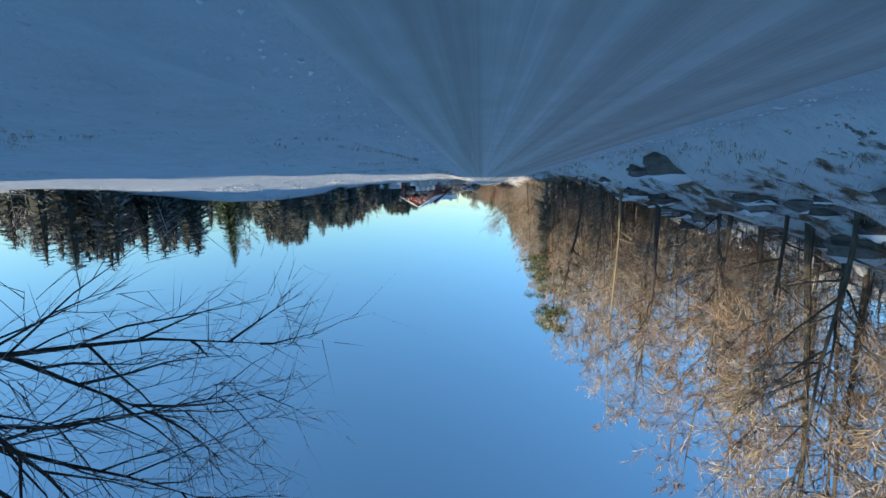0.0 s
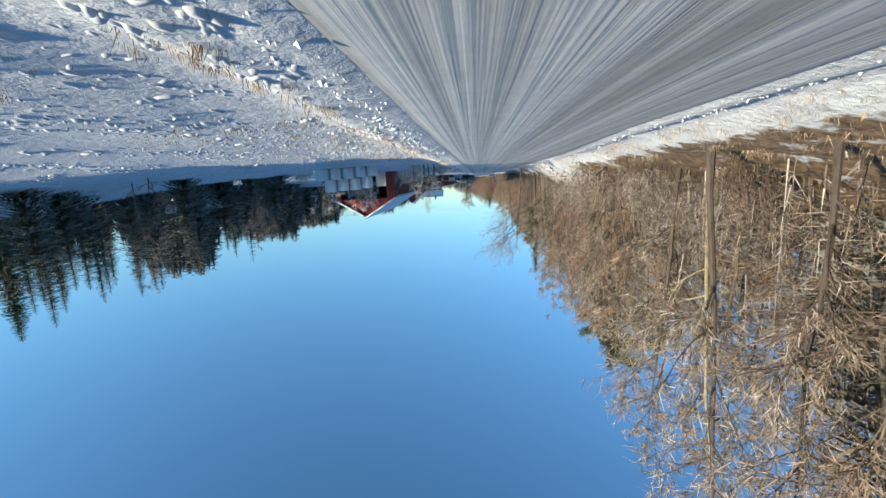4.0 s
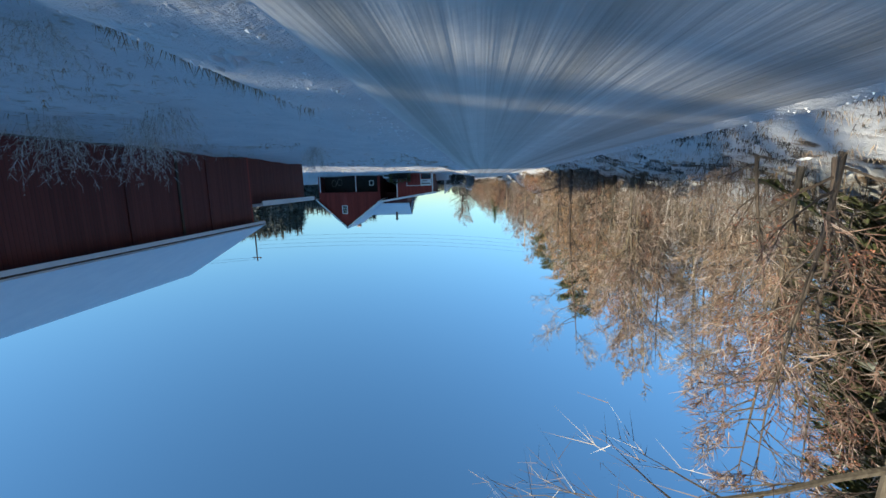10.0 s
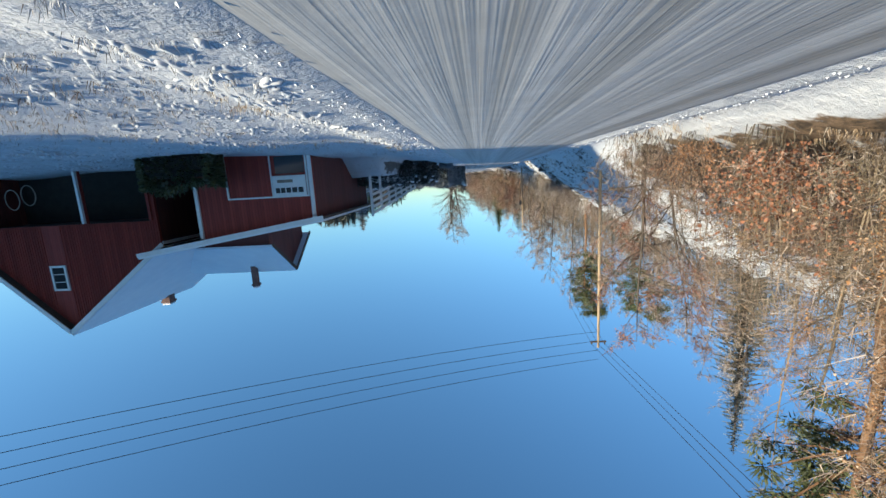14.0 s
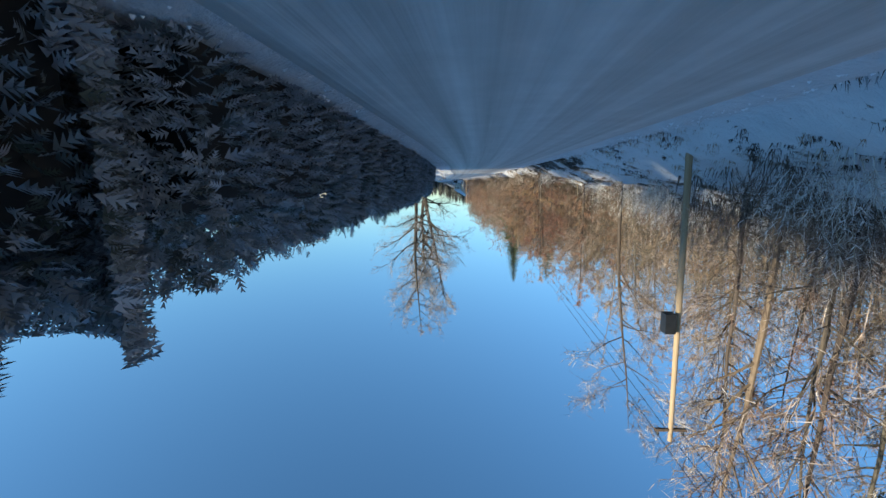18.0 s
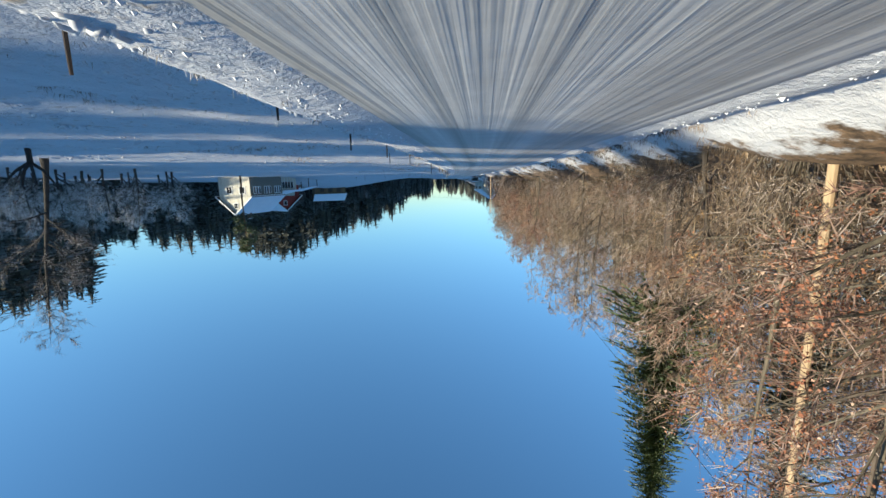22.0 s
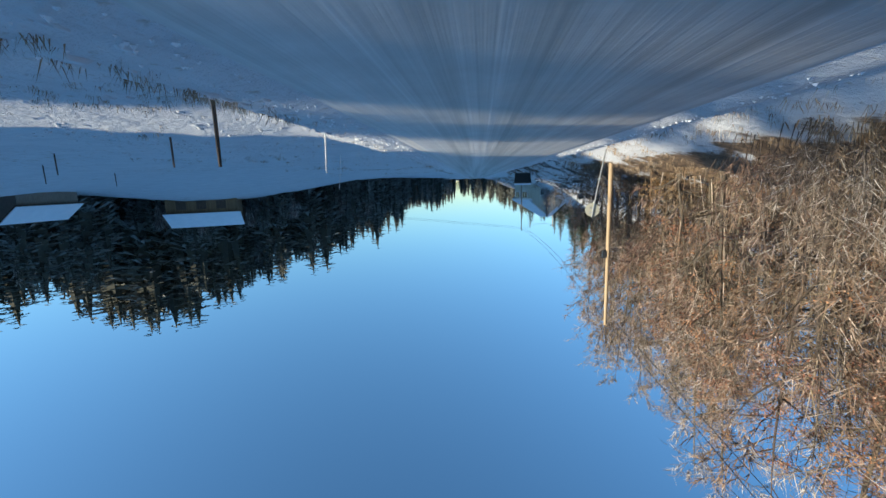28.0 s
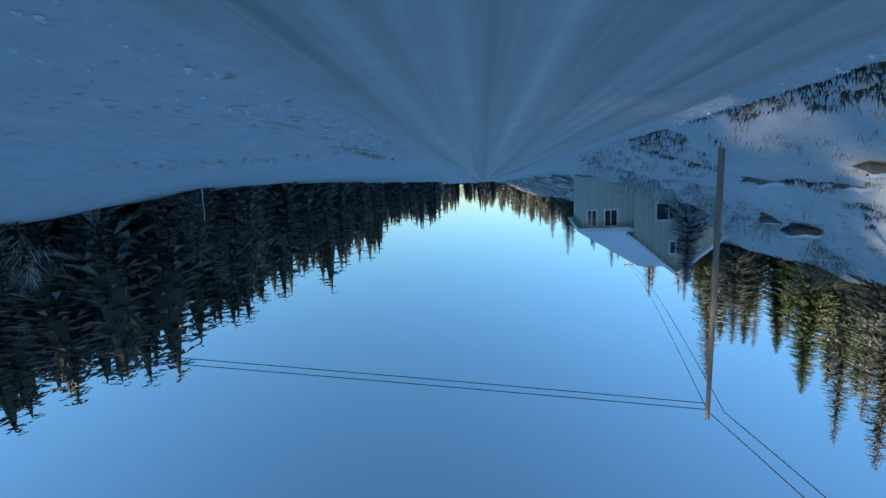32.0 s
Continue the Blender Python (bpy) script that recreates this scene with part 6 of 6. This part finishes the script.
for k in (0, 1):
    wire(POLES["h"] + Vector((0, 0, -.5 + .2 * k)), Vector((46.0, 419.0, 3.7 + .25 * k)), 0.1, label="black overhead wire running off to the farm house")

# round road sign seen from behind
rs = thing("road_sign", "round road sign on a leaning post, seen from behind", "road sign")
g = gz(-0.3, 385.9)
q = Mesh()
q.tube([(-0.35, 386.0, g - .3), (0.0, 386.0, 1.6), (0.22, 386.0, 2.95)], [.032, .032, .032], 8, cap=True)
part("post", q.data("post", M["metal"]), rs, "grey steel post")
q = Mesh()
n = 32
v = [(0.2 + .31 * math.cos(2 * math.pi * k / n), yy, 2.62 + .31 * math.sin(2 * math.pi * k / n)) for yy in (386.04, 386.06) for k in range(n)]
q.add(v, [tuple(range(n)), tuple(range(2 * n - 1, n - 1, -1))] + [(k, n + k, n + (k + 1) % n, (k + 1) % n) for k in range(n)])
part("disc", q.data("disc", M["signback"]), rs, "round grey sign back")
boxpart("clamp", M["metal"], rs, 0.08, 386.0, 2.5, 0.32, 386.036, 2.56)
boxpart("clamp", M["metal"], rs, 0.1, 386.0, 2.72, 0.34, 386.036, 2.78)

# black grit bin
bn = thing("grit_bin", "black roadside grit bin capped with snow", "bin")
bz = 0.55
q = Mesh()
x0, x1, y0, y1 = 2.98, 4.62, 407.3, 407.95
q.add([(x0 + .1, y0 + .1, bz), (x1 - .1, y0 + .1, bz), (x1 - .1, y1 - .1, bz), (x0 + .1, y1 - .1, bz), (x0, y0, bz + .92), (x1, y0, bz + .92), (x1, y1, bz + 1.05), (x0, y1, bz + 1.05)],
      [(3, 2, 1, 0), (4, 5, 6, 7), (0, 1, 5, 4), (1, 2, 6, 5), (2, 3, 7, 6), (3, 0, 4, 7)])
part("body", q.data("body", M["black"]), bn)
q = Mesh()
slab(q, [(x0 - .06, y0 - .06, bz + .98), (x1 + .06, y0 - .06, bz + .98), (x1 + .06, y1 + .06, bz + 1.12), (x0 - .06, y1 + .06, bz + 1.12)], .06)
part("lid", q.data("lid", M["black"]), bn)
q = Mesh()
slab(q, [(x0, y0, bz + 1.04), (x1, y0, bz + 1.04), (x1, y1, bz + 1.18), (x0, y1, bz + 1.18)], .055)
part("snow_cap", q.data("snow_cap", M["roof_snow"]), bn, "thin layer of snow")
for k in range(4):
    xx = x0 + .25 + k * .4
    boxpart("rib", M["black"], bn, xx - .03, y0 - .02, bz + .1, xx + .03, y0 + .03, bz + .88)
# letter boxes across the road
for k in range(3):
    lb = thing("letter_box", "dark letter box on a wooden post", "letter box", "letter boxes")
    xx, yy = -1.8 - k * .62, 408.8 + k * .1
    g = gz(xx, yy)
    boxpart("post", M["darkwood"], lb, xx - .05, yy - .05, g - .2, xx + .05, yy + .05, g + .9)
    boxpart("box", M["black"], lb, xx - .26, yy - .18, g + .9, xx + .26, yy + .18, g + 1.32)
    boxpart("lid", M["black"], lb, xx - .28, yy - .2, g + 1.324, xx + .28, yy + .2, g + 1.35)

# snow stakes and field fence posts
def stake(x, y, h, m, label, lean=0.0, r=0.03, name="snow_stake"):
    g = gz(x, y)
    ob = thing(name, label, "stake", "roadside stakes")
    q = Mesh()
    q.tube([(x, y, g - .2), (x + lean * .5, y, g + h * .5), (x + lean, y, g + h)], [r, r, r * .8], 7, cap=True)
    part("rod", q.data("rod", M[m]), ob)


for x, y, h in [(2.4, 293.2, .6), (1.5, 297, .45), (1.1, 300.5, .65), (1.2, 305, .6), (1.9, 320.2, .85), (2.5, 328.5, .5), (2.7, 332, .5), (3.4, 340, .6), (7.6, 372.1, 1.0), (13.7, 377.3, .9), (23, 380.5, .9), (10.3, 291.8, .7), (4.75, 318.4, .7), (2.0, 313, .6), (29, 384, 1.0), (34, 392, 1.0)]:
    stake(x, y, h, "darkwood", "dark wooden stake at the edge of the snowy field", r=0.03, name="field_stake")
for x, y, h, l in [(8.1, 376.5, 1.0, .05), (13.3, 388.0, 1.9, .25), (32.0, 437.0, 2.6, .1), (28.6, 412, 1.6, 0)]:
    stake(x, y, h, "white", "thin white snow stake standing in the field", l, 0.02)
for k in range(9):
    stake(9.5 + k * 2.6, 292.0 + k * .5, 1.3, "darkwood", "dark fence post in the snowy field", 0.0, 0.05, "fence_post")
for x, y, top in [(6.3, 362.2, .67), (6.9, 366.8, .56), (4.75, 352.6, .62)]:
    stake(x, y, top - gz(x, y), "darkwood", "dark wooden fence post in the snowy verge", 0.0, 0.032, "fence_post")
ep = thing("fence_post", "pale wooden end post with two frosted braces in the verge", "fence post", "roadside stakes")
g = gz(6.05, 357.5)
q = Mesh()
q.tube([(6.1, 357.6, g - .3), (6.07, 357.55, g + .5), (6.0, 357.4, .54)], [.034, .034, .03], 8, cap=True)
part("post", q.data("post", M["polewood"]), ep)
for e in ((7.5, 358.2), (6.3, 359.1)):
    q = Mesh()
    q.tube([(6.1, 357.55, -.08), (e[0], e[1], gz(*e) + .02)], [.03, .03], 6, cap=True)
    part("brace", q.data("brace", M["twigfrost"]), ep, "thin brace white with frost")


def pollard(x, y, h, rz):
    """A cut-back fruit tree: short trunk and a few stubby limbs."""
    rng = random.Random(int(x * 100 + y))
    ob = thing("pollard_tree", "small dark cut-back tree with stubby limbs in the field", "tree", "pollard trees", loc=(x, y, gz(x, y)), rz=rz)
    q = Mesh()
    q.tube([(0, 0, -.3), (.03, 0, .3), (0, .02, h * .38)], [.15, .12, .13], 8)
    part("trunk", q.data("trunk", M["barkdark"]), ob)
    for k in range(4):
        a = k * 1.57 + rng.uniform(-.4, .4)
        d = Vector((math.cos(a), math.sin(a), 0))
        q = Mesh()
        p0 = Vector((0, 0, h * .34))
        p1 = p0 + d * (.3 * h) + Vector((0, 0, .22 * h))
        p2 = p1 + d * (.2 * h) + Vector((0, 0, rng.uniform(.2, .4) * h))
        q.tube([p0, p1, p2], [.09, .07, .05], 6, cap=True)
        for m in range(7):
            spike(q, p2, p2 + Vector((rng.uniform(-.5, .5), rng.uniform(-.5, .5), rng.uniform(.1, .6))) * h * .4, .012, rng)
        part("limb", q.data("limb", M["barkdark"]), ob)


pollard(20.2, 298.1, 2.1, .3)
pollard(20.0, 305.8, 2.0, 1.0)
pollard(24.5, 302.0, 1.9, 2.0)

# letter boxes and white stakes at the drive after the hedge
for k, (xx, yy, w) in enumerate(((3.9, 271.2, .42), (3.1, 271.9, .44))):
    lb = thing("letter_box", "black letter box on a low wooden post by the drive", "letter box", "letter boxes by the drive")
    g = gz(xx, yy)
    boxpart("post", M["darkwood"], lb, xx - .05, yy - .05, g - .3, xx + .05, yy + .05, g + .35)
    boxpart("box", M["black"], lb, xx - w / 2, yy - .18, g + .35, xx + w / 2, yy + .18, g + .75)
    boxpart("lid", M["black"], lb, xx - w / 2 - .02, yy - .2, g + .754, xx + w / 2 + .02, yy + .2, g + .78)
for xx, yy in ((4.3, 271.6), (3.5, 271.8), (2.7, 272.1)):
    stake(xx, yy, 2.2, "white", "thin white snow stake beside the letter boxes", 0.0, .02)
